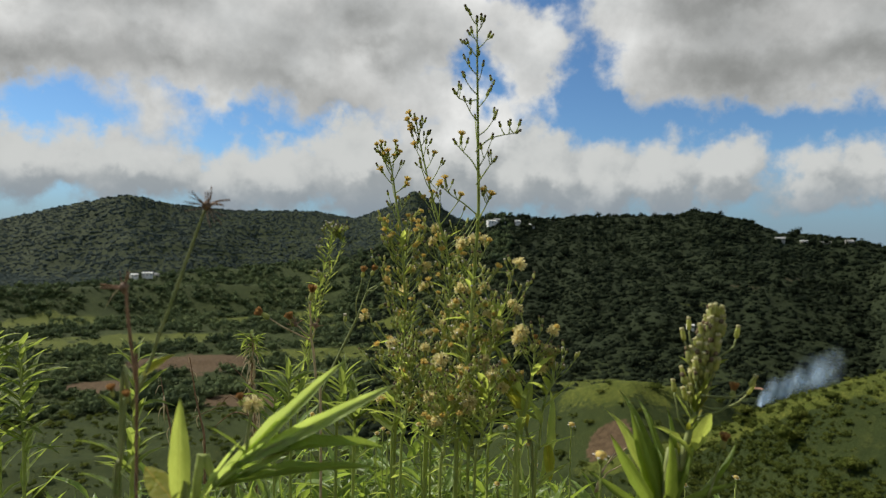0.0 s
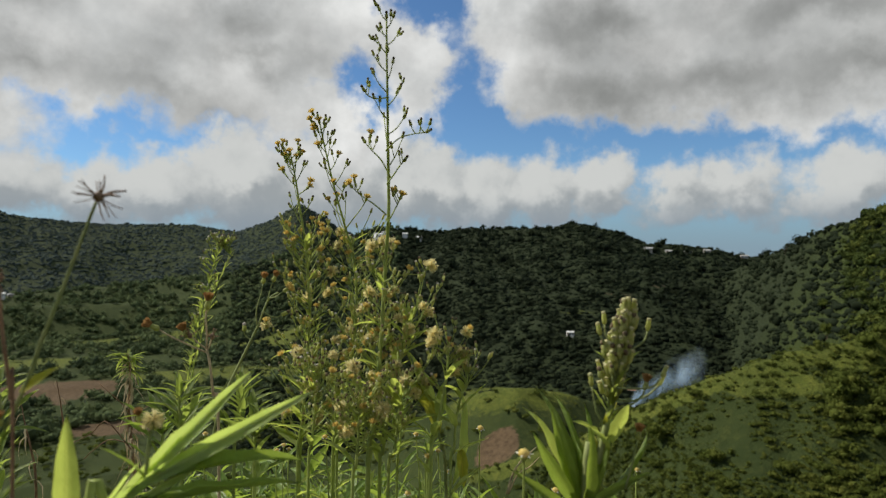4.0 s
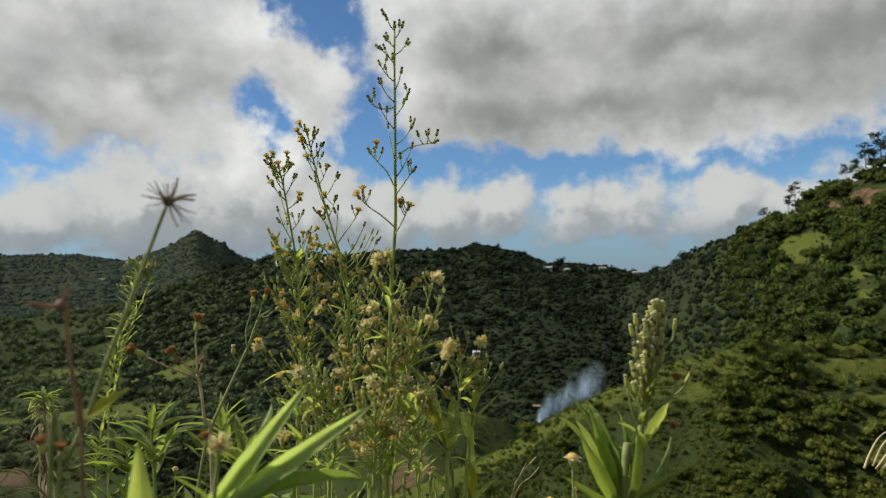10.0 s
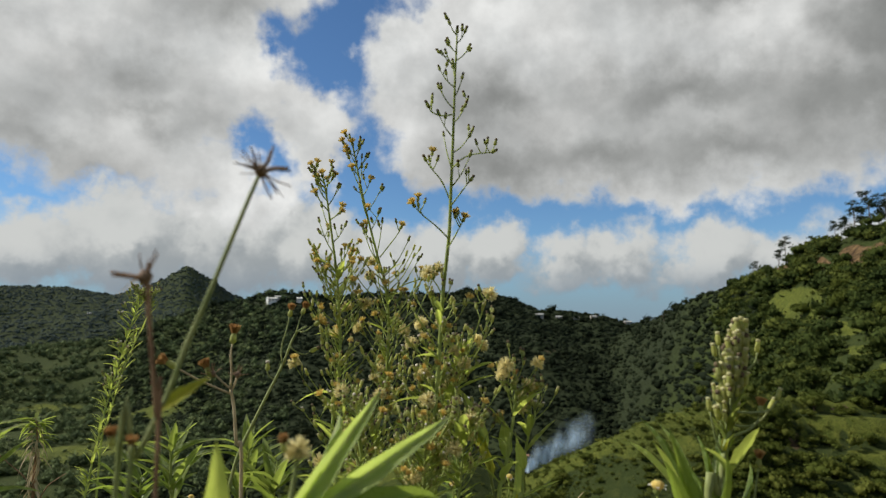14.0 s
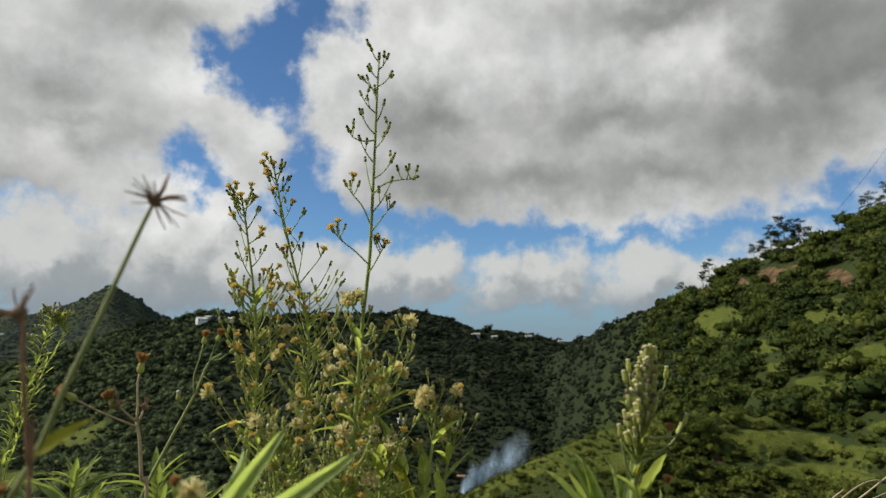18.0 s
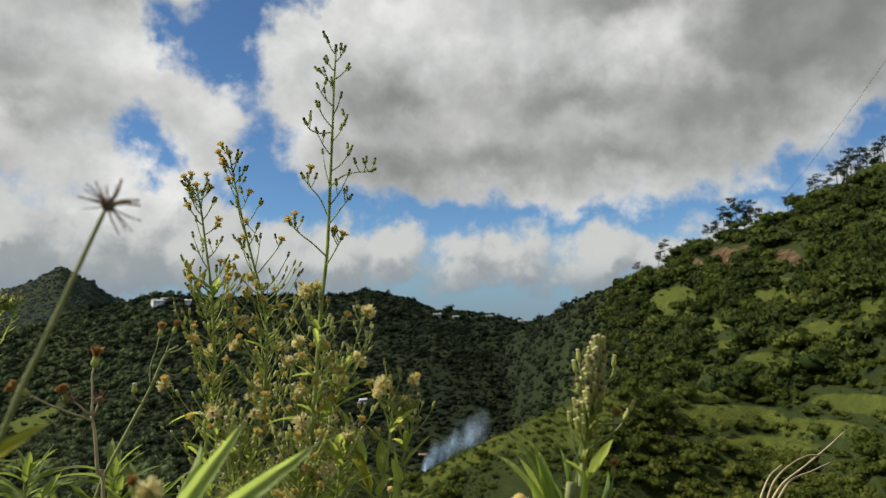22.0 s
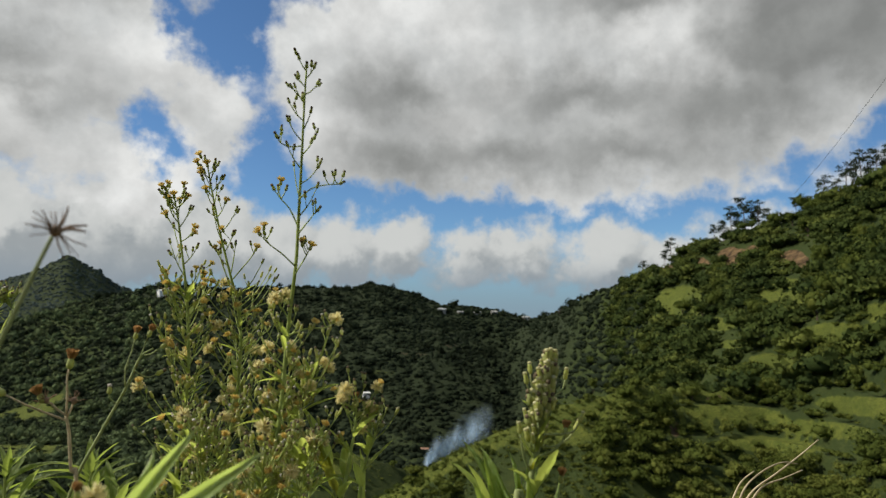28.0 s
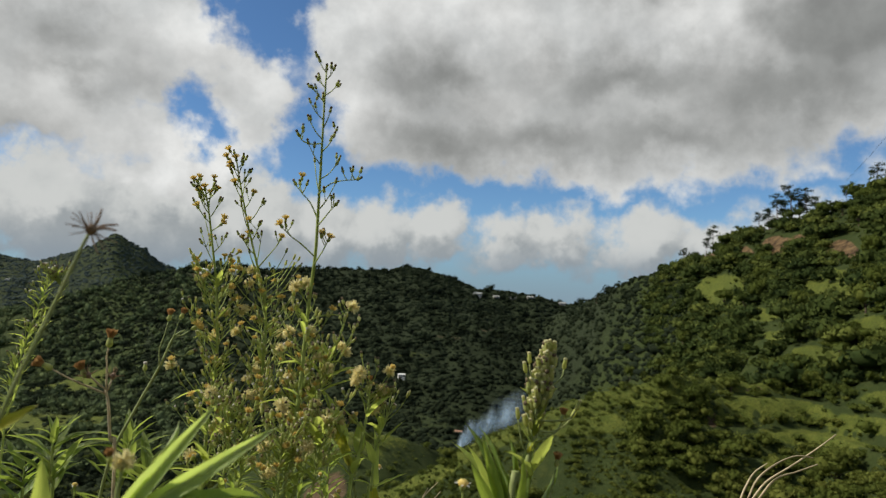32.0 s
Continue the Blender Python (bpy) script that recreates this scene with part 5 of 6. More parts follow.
shoot2, sl = leafy_shoot("willowy_weed", "shorter willowy weed leaning beside the tall one", [(-0.317, 2.046, 0.530), (-0.333, 2.046, 0.489), (-0.361, 2.046, 0.420), (-0.387, 2.046, 0.334), (-0.406, 2.046, 0.241), (-0.424, 2.046, 0.119)], 50, 0.042, LEAVES_NARROW, 0.0032, 0.0, 1.2)
wither, wl = leafy_shoot("withered_weed", "withered weed with curled straw-coloured leaves", [(-0.489, 1.650, 0.299), (-0.484, 1.650, 0.258), (-0.485, 1.650, 0.214), (-0.484, 1.650, 0.142), (-0.480, 1.650, 0.069), (-0.475, 1.650, -0.003)], 56, 0.055, LEAVES_DRY, 0.0060, 0.0, 0.4, M_DRY, 1.3)
for k in range(34):
    leaf(wither, wl[prng.randint(0, 7)], side(prng, prng.uniform(-0.5, 0.8)), prng.uniform(0.03, 0.055), LEAVES_WILD if k % 3 else LEAVES)
for b in ([(-0.484, 1.650, 0.156), (-0.506, 1.650, 0.186), (-0.528, 1.650, 0.207), (-0.550, 1.650, 0.229)], [(-0.483, 1.650, 0.113), (-0.462, 1.650, 0.157), (-0.445, 1.650, 0.172), (-0.427, 1.650, 0.184)], [(-0.481, 1.650, 0.084), (-0.527, 1.650, 0.098), (-0.563, 1.650, 0.075), (-0.585, 1.650, 0.053)], [(-0.473, 1.628, 0.076), (-0.528, 1.628, 0.146), (-0.563, 1.628, 0.118), (-0.628, 1.628, 0.088)]):
    stalk(wither, "twig", b, 0.0016, 0.0008, M_DRY, 8, 5)
stick, _ = leafy_shoot("dead_stalk", "bare dead brown stalk with a curled tip", [(-0.548, 1.400, 0.286), (-0.542, 1.400, 0.251), (-0.535, 1.400, 0.202), (-0.524, 1.400, 0.153), (-0.514, 1.400, 0.091)], 5, 0.03, LEAVES_DRY, 0.003, 0.0, 0.2, M_DRY, 1.0)
stick2, _ = leafy_shoot("dead_stalk", "thin dead stalk hung with curled dry leaves", [(-0.611, 1.400, 0.241), (-0.604, 1.400, 0.201), (-0.593, 1.400, 0.152), (-0.584, 1.400, 0.078)], 8, 0.04, LEAVES_DRY, 0.003, 0.0, 0.2, M_DRY, 1.0)
leafy_shoot("leafy_weed", "upright leafy green weed with a fresh tip", [(-0.297, 0.620, 0.438), (-0.296, 0.620, 0.423), (-0.296, 0.620, 0.395), (-0.296, 0.620, 0.362), (-0.297, 0.620, 0.324), (-0.298, 0.620, 0.285)], 46, 0.045, LEAVES_WILD, 0.0022, 0.0, 1.0)
leafy_shoot("leafy_weed", "leafy green weed with spreading tip leaves", [(-0.558, 0.850, 0.402), (-0.556, 0.850, 0.373), (-0.555, 0.850, 0.336), (-0.553, 0.850, 0.291), (-0.551, 0.850, 0.231)], 40, 0.06, LEAVES_WILD, 0.0025, 0.0, 0.8)
leafy_shoot("leafy_weed", "leafy green weed beside the spreading one", [(-0.591, 0.850, 0.410), (-0.589, 0.850, 0.365), (-0.586, 0.850, 0.305), (-0.583, 0.850, 0.230)], 34, 0.06, LEAVES_WILD, 0.0025, 0.0, 0.8)
leafy_shoot("leafy_weed", "fresh upright leafy weed behind the large leaves", [(-0.179, 0.750, 0.394), (-0.178, 0.750, 0.378), (-0.177, 0.750, 0.350), (-0.175, 0.750, 0.310)], 26, 0.055, LEAVES_WILD, 0.0022, 0.0, 1.1)
leafy_shoot("leafy_weed", "fresh leafy weed below the dry seed heads", [(-0.108, 0.720, 0.397), (-0.111, 0.720, 0.378), (-0.114, 0.720, 0.350), (-0.117, 0.720, 0.306)], 30, 0.050, LEAVES_WILD, 0.0022, 0.0, 1.2)
leafy_shoot("leafy_weed", "dense dark leafy weed low in the thicket", [(-0.207, 0.800, 0.352), (-0.207, 0.800, 0.334), (-0.207, 0.800, 0.292)], 24, 0.055, LEAVES_DARK, 0.0022, 0.0, 0.9)
leafy_shoot("leafy_weed", "bright leafy weed low in the thicket", [(-0.088, 0.680, 0.382), (-0.090, 0.680, 0.358), (-0.092, 0.680, 0.316)], 26, 0.050, LEAVES_WILD, 0.0022, 0.0, 1.1)

for p_, n_, lab in (([(-0.010, 0.700, 0.388), (-0.011, 0.700, 0.371), (-0.010, 0.700, 0.343), (-0.011, 0.700, 0.298)], 24, "small leafy weed among the horseweed stems"), ([(0.056, 0.680, 0.389), (0.055, 0.680, 0.372), (0.053, 0.680, 0.341), (0.050, 0.680, 0.296)], 24, "leafy weed below the tangled flower heads"),
                     ([(0.094, 0.720, 0.368), (0.093, 0.720, 0.349), (0.090, 0.720, 0.319), (0.088, 0.720, 0.277)], 22, "small leafy weed at the edge of the clump")):
    leafy_shoot("leafy_weed", lab, p_, n_, 0.034, LEAVES_WILD + LEAVES_DARK, 0.0016, 0.0, 0.8)

# yellowing leaves and a nodding bud stalk right of the middle
nod = thing("yellowing_weed", root(0.10, 0.60), "weed with yellowing hanging leaves", "weed")
stalk(nod, "stem", [root(0.10, 0.60)] + [(0.087, 0.600, 0.328), (0.083, 0.600, 0.359), (0.077, 0.600, 0.386), (0.067, 0.600, 0.411), (0.058, 0.600, 0.433), (0.054, 0.600, 0.446)], 0.0016, 0.0010, M_PALE, 20)
leaf_to(nod, (0.081, 0.600, 0.374), (0.049, 0.585, 0.442), LEAVES_YELLOW, up=Vector((0.3, -1, 0.2)), roll=0.3, squash=0.8)
leaf_to(nod, (0.076, 0.600, 0.400), (0.051, 0.590, 0.455), LEAVES_FRESH, up=Vector((0.3, -1, 0.3)), roll=-0.2, squash=0.7)
leaf_to(nod, (0.093, 0.600, 0.327), (0.109, 0.590, 0.411), LEAVES_FRESH, up=Vector((0.3, -1, 0.3)), roll=0.5, squash=0.55)
leaf_to(nod, (0.098, 0.590, 0.364), (0.101, 0.580, 0.330), LEAVES_YELLOW, up=Vector((0.3, -1, 0.2)), roll=0.2, squash=1.1)


# small daisies
def petal_mesh():
    v, f = blade(0.26, 0.25, 0.15, 5)
    return to_mesh("petal", v, f, M_PETAL)


PETAL = petal_mesh()
DISC = to_mesh("disc", *lathe([(0.0009, -0.0012), (0.0021, 0.0), (0.0022, 0.0010), (0.0012, 0.0019), (0.0002, 0.0021)], 9), M_YELLOW)
CALYX = to_mesh("calyx", *lathe([(0.0005, -0.004), (0.0016, -0.002), (0.0019, 0.0)], 8), M_STEM)


def daisy(pts, label, size=1.0, n=5):
    pts = [Vector(p) for p in pts]
    foot = root(pts[-1].x, pts[-1].y)
    d = thing("daisy", foot, label, "flower", "small daisies in the thicket")
    stalk(d, "stem", [foot] + pts[::-1], 0.0009, 0.0006, M_STEM, 20, 5)
    tip = pts[0] - foot
    tilt = Vector((prng.uniform(-0.3, 0.3), prng.uniform(-0.5, 0.0), 1))
    h = part("calyx", CALYX, d, "", aim(tip, tilt, size * 1.1))
    part("disc", DISC, h, "yellow disc", Matrix.Scale(1.25, 4))
    for k in range(n):
        an = 6.2832 * k / n + prng.uniform(-0.2, 0.2)
        part("petal", PETAL, h, "", Matrix.Rotation(an, 4, "Z") @ Matrix.Translation((0, 0.0014, 0.0003)) @ Matrix.Rotation(prng.uniform(-0.1, 0.35), 4, "X") @ Matrix.Diagonal((0.0032, 0.0032, 0.0032, 1)))
    return d


daisy([(0.103, 0.411, 0.412), (0.103, 0.411, 0.399), (0.103, 0.411, 0.381)], "small white daisy with a large yellow disc", 1.25, 6)
for p in ([(0.067, 0.660, 0.357), (0.069, 0.660, 0.332), (0.071, 0.660, 0.285)], [(0.093, 0.680, 0.333), (0.094, 0.680, 0.314), (0.096, 0.680, 0.277)], [(0.098, 0.660, 0.318), (0.097, 0.660, 0.303), (0.097, 0.660, 0.280)], [(0.059, 0.660, 0.298), (0.059, 0.660, 0.285), (0.060, 0.660, 0.267)], [(-0.023, 0.680, 0.353), (-0.021, 0.680, 0.324), (-0.019, 0.680, 0.276)],
          [(0.267, 0.700, 0.285), (0.268, 0.700, 0.272), (0.268, 0.700, 0.253)], [(0.143, 0.700, 0.349), (0.142, 0.700, 0.320), (0.142, 0.700, 0.270)], [(0.305, 0.660, 0.308), (0.305, 0.660, 0.293), (0.304, 0.660, 0.269)], [(0.214, 0.660, 0.292), (0.214, 0.660, 0.282), (0.214, 0.660, 0.268)], [(-0.160, 0.800, 0.329), (-0.160, 0.800, 0.316), (-0.161, 0.800, 0.286)],
          [(-0.081, 0.820, 0.300), (-0.081, 0.820, 0.287), (-0.082, 0.820, 0.261)], [(-0.073, 0.820, 0.306), (-0.074, 0.820, 0.286), (-0.074, 0.820, 0.260)], [(-0.067, 0.820, 0.301), (-0.067, 0.820, 0.285), (-0.068, 0.820, 0.259)], [(0.073, 0.620, 0.347), (0.072, 0.620, 0.334), (0.071, 0.620, 0.313)], [(0.022, 0.660, 0.347), (0.022, 0.660, 0.334), (0.021, 0.660, 0.307)]):
    daisy(p, "small white daisy on a thin green stem", prng.uniform(0.85, 1.1))

# dry grass arcs at the foot of the slope
straw = thing("dry_grass", root(1.000, 0.630), "dry straw grass stalks bent in arcs", "grass")
for pts in ([(0.659, 0.650, 0.278), (0.679, 0.650, 0.304), (0.715, 0.650, 0.321), (0.756, 0.650, 0.329), (0.792, 0.650, 0.324)], [(0.664, 0.650, 0.274), (0.695, 0.650, 0.298), (0.741, 0.650, 0.314), (0.798, 0.650, 0.335), (0.844, 0.650, 0.354)], [(0.677, 0.650, 0.274), (0.713, 0.650, 0.300), (0.759, 0.650, 0.307), (0.803, 0.650, 0.314)], [(0.644, 0.650, 0.277), (0.653, 0.650, 0.292), (0.671, 0.650, 0.312), (0.697, 0.650, 0.323)]):
    stalk(straw, "grass_stalk", pts, 0.0016, 0.0009, M_STRAW, 16, 5)
straw2 = thing("dry_grass", root(0.12, 0.62), "dry straw grass blades in the thicket", "grass")
for pts in ([(0.150, 0.620, 0.307), (0.157, 0.620, 0.328), (0.167, 0.620, 0.340), (0.180, 0.620, 0.351)], [(0.152, 0.620, 0.307), (0.161, 0.620, 0.325), (0.173, 0.620, 0.332), (0.183, 0.620, 0.341)], [(0.151, 0.620, 0.307), (0.156, 0.620, 0.323), (0.162, 0.620, 0.335), (0.169, 0.620, 0.346)]):
    stalk(straw2, "grass_stalk", pts, 0.0008, 0.0004, M_STRAW, 12, 5)


# the thicket's undergrowth: leafy tufts and grass
def tuft(name, label, n, length, pools, lean0, lean1, seed):
    r = random.Random(seed)
    t = tagged(new(name), label, "weed", "low weeds of the thicket")
    t.empty_display_size = 0.02
    for k in range(n):
        an = 2.4 * k + r.uniform(-0.4, 0.4)
        el = lean0 + (lean1 - lean0) * r.random()
        d = Vector((math.cos(an), math.sin(an), el))
        h = Vector((0, 0, r.uniform(0.0, 0.5) * length * 2.2))
        leaf(t, h, d, length * r.uniform(0.7, 1.25), r.choice(pools))
    stalk(t, "stem", [(0, 0, -0.01), (0.004, 0.002, length * 0.6), (0.0, 0.004, length * 1.25)], 0.0022, 0.001, M_STEM, 6, 5)
    return t


TUFTS = [tuft("low_weed", "low leafy green weed in the thicket", 22, 0.085, [LEAVES_WILD, LEAVES_DARK, LEAVES_DARK], 0.2, 1.3, 1),
         tuft("low_weed", "low dark-leaved weed in the thicket", 20, 0.075, [LEAVES_DARK], 0.2, 1.2, 2),
         tuft("low_weed", "low weed with narrow bright leaves", 26, 0.09, [LEAVES_NARROW, LEAVES_DARK], 0.4, 1.6, 3)]
trng = random.Random(5)
spots = []
for k in range(400):
    x, y = trng.uniform(-1.15, 0.75), trng.uniform(0.52, 1.55)
    b = math.degrees(math.atan2(x, y))
    if b < -48 or b > 34 or any((x - p) ** 2 + (y - q) ** 2 < 0.085 ** 2 for p, q in spots):
        continue
    spots.append((x, y))
for k, (x, y) in enumerate(spots[:72]):
    d = math.hypot(x, y)
    b = math.degrees(math.atan2(x, y))
    room = (0.16 if b < -14 else 0.21 if b < 0 else 0.17 if b < 12 else 0.07) * trng.uniform(0.6, 1.0)
    s = room / 0.19 + 0.25 * max(0.0, d - 0.9)
    m = Matrix.Translation(root(x, y)) @ Matrix.Rotation(trng.uniform(0, 6.28), 4, "Z") @ Matrix.Scale(s, 4)
    src = TUFTS[k % 3]
    if k < 3:
        src.matrix_basis = m
    else:
        c = copy_thing(src, m)
        c.matrix_basis = m
gv, gf = [], []
for k in range(2600):
    x, y = trng.uniform(-1.3, 0.8), trng.uniform(0.42, 1.7)
    b = math.degrees(math.atan2(x, y))
    if b < -50 or b > 40:
        continue
    h = trng.uniform(0.05, 0.17) * (0.75 if b < -14 else 1.0 if b < -2 else 0.75 if b < 6 else 0.4)
    p = root(x, y)
    an, ln = trng.uniform(0, 6.28), trng.uniform(0.1, 0.7)
    o = Vector((math.cos(an), math.sin(an), 0))
    w = Vector((-o.y, o.x, 0)) * trng.uniform(0.0012, 0.003)
    i = len(gv)
    for s in (0, 0.4, 0.75):
        c = p + o * h * ln * s * s + Vector((0, 0, h * s))
        gv += [c - w * (1 - 0.6 * s), c + w * (1 - 0.6 * s)]
    gv.append(p + o * h * ln + Vector((0, 0, h * 0.95)))
    gf += [(i, i + 1, i + 3, i + 2), (i + 2, i + 3, i + 5, i + 4), (i + 4, i + 5, i + 6)]
tagged(new("grass", to_mesh("grass", gv, gf, M_DLEAF)), "tangled green grass under the weeds", "grass", kind="stuff")
uv_, uf_ = [], []
shapes = [blade(w, fo, dr, 5, 0.1, 0.0, tw) for w, fo, dr, wa, to, tw in LANCE]
for k in range(3000):
    x, y = trng.uniform(-1.25, 0.75), trng.uniform(0.5, 1.65)
    b = math.degrees(math.atan2(x, y))
    if b < -50 or b > 36:
        continue
    ln = trng.uniform(0.04, 0.11)
    h = trng.uniform(0.0, 0.11 if b < -14 else 0.19 if b < -2 else 0.13 if b < 6 else 0.03)
    an, el_ = trng.uniform(0, 6.28), trng.uniform(-0.5, 1.2)
    m = Matrix.Translation(root(x, y) + Vector((0, 0, h))) @ Matrix.Rotation(an, 4, "Z") @ Matrix.Rotation(el_, 4, "X") @ Matrix.Rotation(trng.uniform(-0.8, 0.8), 4, "Y") @ Matrix.Scale(ln, 4)
    v, f = shapes[k % 4]
    i = len(uv_)
    uv_ += [m @ Vector(p) for p in v]
    uf_ += [tuple(i + j for j in q) for q in f]
tagged(new("undergrowth", to_mesh("undergrowth", uv_, uf_, M_DLEAF)), "dark tangled leaves low in the thicket", "undergrowth", kind="stuff")

# ---------------------------------------------------------------- single trees, houses, smoke and wire
M_WALL = plain("whitewash", (0.36, 0.35, 0.31), (0.50, 0.48, 0.44), 0.8, 0.85, 0, 0.2, 0.01, 0.15)
M_WHITE = plain("white_render", (0.62, 0.61, 0.57), (0.76, 0.75, 0.71), 0.8, 0.8, 0, 0.2, 0.01, 0.1)
M_ROOF = plain("sheet_roof", (0.30, 0.30, 0.28), (0.46, 0.45, 0.42), 0.5, 0.5, 0, 0.4, 0.01, 0.3)
M_RUST_ROOF = plain("rusted_roof", (0.20, 0.11, 0.07), (0.32, 0.19, 0.12), 0.5, 0.7, 0, 0.3, 0.01, 0.3)
M_PANE = plain("dark_pane", (0.03, 0.035, 0.04), (0.05, 0.055, 0.06), 1.0, 0.15, 0, 0.5, 0.001, 0.1)
far_rng = random.Random(21)


def sight(az, el, r0, r1):
    """The first place at this bearing, beyond r0, where the land climbs to this elevation."""
    r = np.linspace(r0, r1, 900)
    e = np.degrees(np.arctan2(land(np.full(900, az), r), r))
    k = int(np.argmax(e >= el)) if (e >= el).any() else int(np.argmax(e))
    return on_land(az, float(r[k]))


def pine_mesh(seed, height):
    """A tall pine with a bare lower trunk and flat sprays of needles: trunk, limb and crown meshes."""
    r = random.Random(seed)
    lean = Vector((r.uniform(-0.06, 0.06), r.uniform(-0.06, 0.06), 0))
    line = [Vector((0, 0, -0.6))] + [Vector((lean.x * height * s * s, lean.y * height * s * s, height * s)) for s in (0.25, 0.5, 0.75, 1.0)]
    trunk = to_mesh("trunk", *tube(bend(line, 10), 0.22, 0.05, 7), M_BARK)
    lv, lf, V, F, n = [], [], [], [], 0
    for k in range(15):
        s = r.uniform(0.48, 1.0)
        p = Vector((lean.x * height * s * s, lean.y * height * s * s, height * s))
        an = r.uniform(0, 6.28)
        reach = height * r.uniform(0.10, 0.26) * (1.25 - 0.55 * s)
        e = p + Vector((math.cos(an) * reach, math.sin(an) * reach, reach * r.uniform(0.05, 0.4)))
        a, b = tube(bend([p, p.lerp(e, 0.5) + Vector((0, 0, -0.05)), e], 4), 0.06, 0.025, 4)
        lf += [tuple(i + len(lv) for i in q) for q in b]
        lv += a
        for c in range(3):
            o = p.lerp(e, r.uniform(0.55, 1.08)) + Vector((r.uniform(-0.4, 0.4), r.uniform(-0.4, 0.4), r.uniform(0, 0.35)))
            q = np.random.default_rng(seed * 100 + k * 3 + c)
            pts = q.normal(size=(22, 3)) * np.array([0.52, 0.52, 0.24]) + np.array(o)
            tv, tf = loose_leaves(pts, 0.24)
            V.append(tv)
            F.append(tf + n)
            n += len(tv)
    limb = to_mesh("limb", lv, lf, M_BARK)
    return trunk, limb, quad_mesh("crown", np.concatenate(V), np.concatenate(F), M_PINE, smooth=False)


PINES = [pine_mesh(s, h) for s, h in ((1, 12.0), (2, 10.0), (3, 13.5), (4, 9.0))]


def pine(az, scale, kind, back=0.0):
    rc, zc = crest(PINE_HILL, np.array([az]), 0.45)
    at = on_land(az, float(rc[0]) + back)
    t = thing("pine_tree", at, "tall dark pine with a bare trunk on the hill crest", "tree", "pines on the hill crest")
    t.rotation_euler = (0, 0, far_rng.uniform(0, 6.28))
    t.scale = (scale * 1.45, scale * 1.45, scale * 1.4)
    for me in PINES[kind % 4]:
        part(me.name.split(".")[0], me, t)


for k, (az_, sc) in enumerate(((44.9, 0.62), (46.7, 0.75), (47.2, 0.8), (49.1, 0.75), (50.6, 0.62), (51.3, 0.75), (51.9, 0.9), (52.4, 1.0), (52.9, 1.05), (53.4, 1.0), (53.9, 0.9), (54.5, 0.7),
                             (56.6, 0.6), (57.3, 0.7), (58.6, 0.75), (59.4, 0.7), (60.0, 0.9), (60.5, 0.8), (61.0, 0.95), (61.5, 0.85), (62.0, 1.0), (62.5, 0.9), (63.1, 1.0), (64, 0.9), (65, 1.0), (66.2, 0.9))):
    pine(az_, sc, k, far_rng.uniform(-4, 6))
# a bare tree in the saddle
bare = thing("bare_tree", on_land(37.9, 590), "thin leafless tree in the saddle of the hills", "tree")
for k in range(9):
    s = far_rng.uniform(2.0, 5.0)
    an = far_rng.uniform(0, 6.28)
    p = Vector(bare.location) + Vector((0, 0, s))
    stalk(bare, "limb", [p, p + Vector((math.cos(an) * 1.4, math.sin(an) * 1.4, 1.4)), p + Vector((math.cos(an) * 2.2, math.sin(an) * 2.2, 3.2))], 0.09, 0.03, M_BARK, 6, 4)
stalk(bare, "trunk", [Vector(bare.location) + Vector((0, 0, -0.5)), Vector(bare.location) + Vector((0, 0, 7.5))], 0.2, 0.05, M_BARK, 6, 6)

TREE_CROWNS = []
for s, t in ((41, 1.0), (42, 0.8), (43, 1.3), (44, 1.05)):
    v, f = crown_shape(6, 1, 520, 0.105, s, t)
    me = quad_mesh("crown", v + np.array([0, 0, 0.55]), f, M_BUSH, smooth=True)
    me.attributes.new("tint", "FLOAT", "POINT").data.foreach_set("value", np.full(len(v), 0.15 + 0.2 * (s - 41), np.float32))
    TREE_CROWNS.append(me)
TRUNK = to_mesh("trunk", *tube(bend([(0, 0, -0.15), (0.02, 0.01, 0.4), (0.0, 0.03, 0.95)], 6), 0.07, 0.03, 6), M_BARK)
TREE_BOUGHS = [to_mesh("limb", *tube(bend([(0, 0, 0.35), (0.2 * math.cos(a), 0.2 * math.sin(a), 0.6), (0.42 * math.cos(a), 0.42 * math.sin(a), 0.95)], 4), 0.035, 0.012, 5), M_BARK) for a in (0.3, 2.4, 4.4)]
BUSH_SHAPES = []
for s, t in ((51, 0.8), (52, 0.65), (53, 0.95)):
    v, f = crown_shape(4, 1, 300, 0.12, s, t)
    me = quad_mesh("foliage", v, f, M_BUSH, smooth=True)
    me.attributes.new("tint", "FLOAT", "POINT").data.foreach_set("value", np.full(len(v), 0.25 + 0.25 * (s - 51), np.float32))
    BUSH_SHAPES.append(me)
BUSH_STEM = to_mesh("stem", *tube(bend([(0, 0, -0.2), (0.02, 0, 0.1), (0.05, 0.02, 0.5)], 4), 0.05, 0.02, 5), M_BARK)


def scatter(count, a0, a1, r0, r1, seed):
    q = np.random.default_rng(seed)
    w = cell_area * seen * (ga > a0) * (ga < a1) * (gr > r0) * (gr < r1) * (1 - np.clip(1.3 * rock, 0, 1)) * (1 - 0.7 * np.clip(grass, 0, 1))
    w = w.ravel() / w.sum()
    for i in q.choice(len(w), size=count, p=w):
        yield on_land(float(ga.ravel()[i]), float(gr.ravel()[i]))


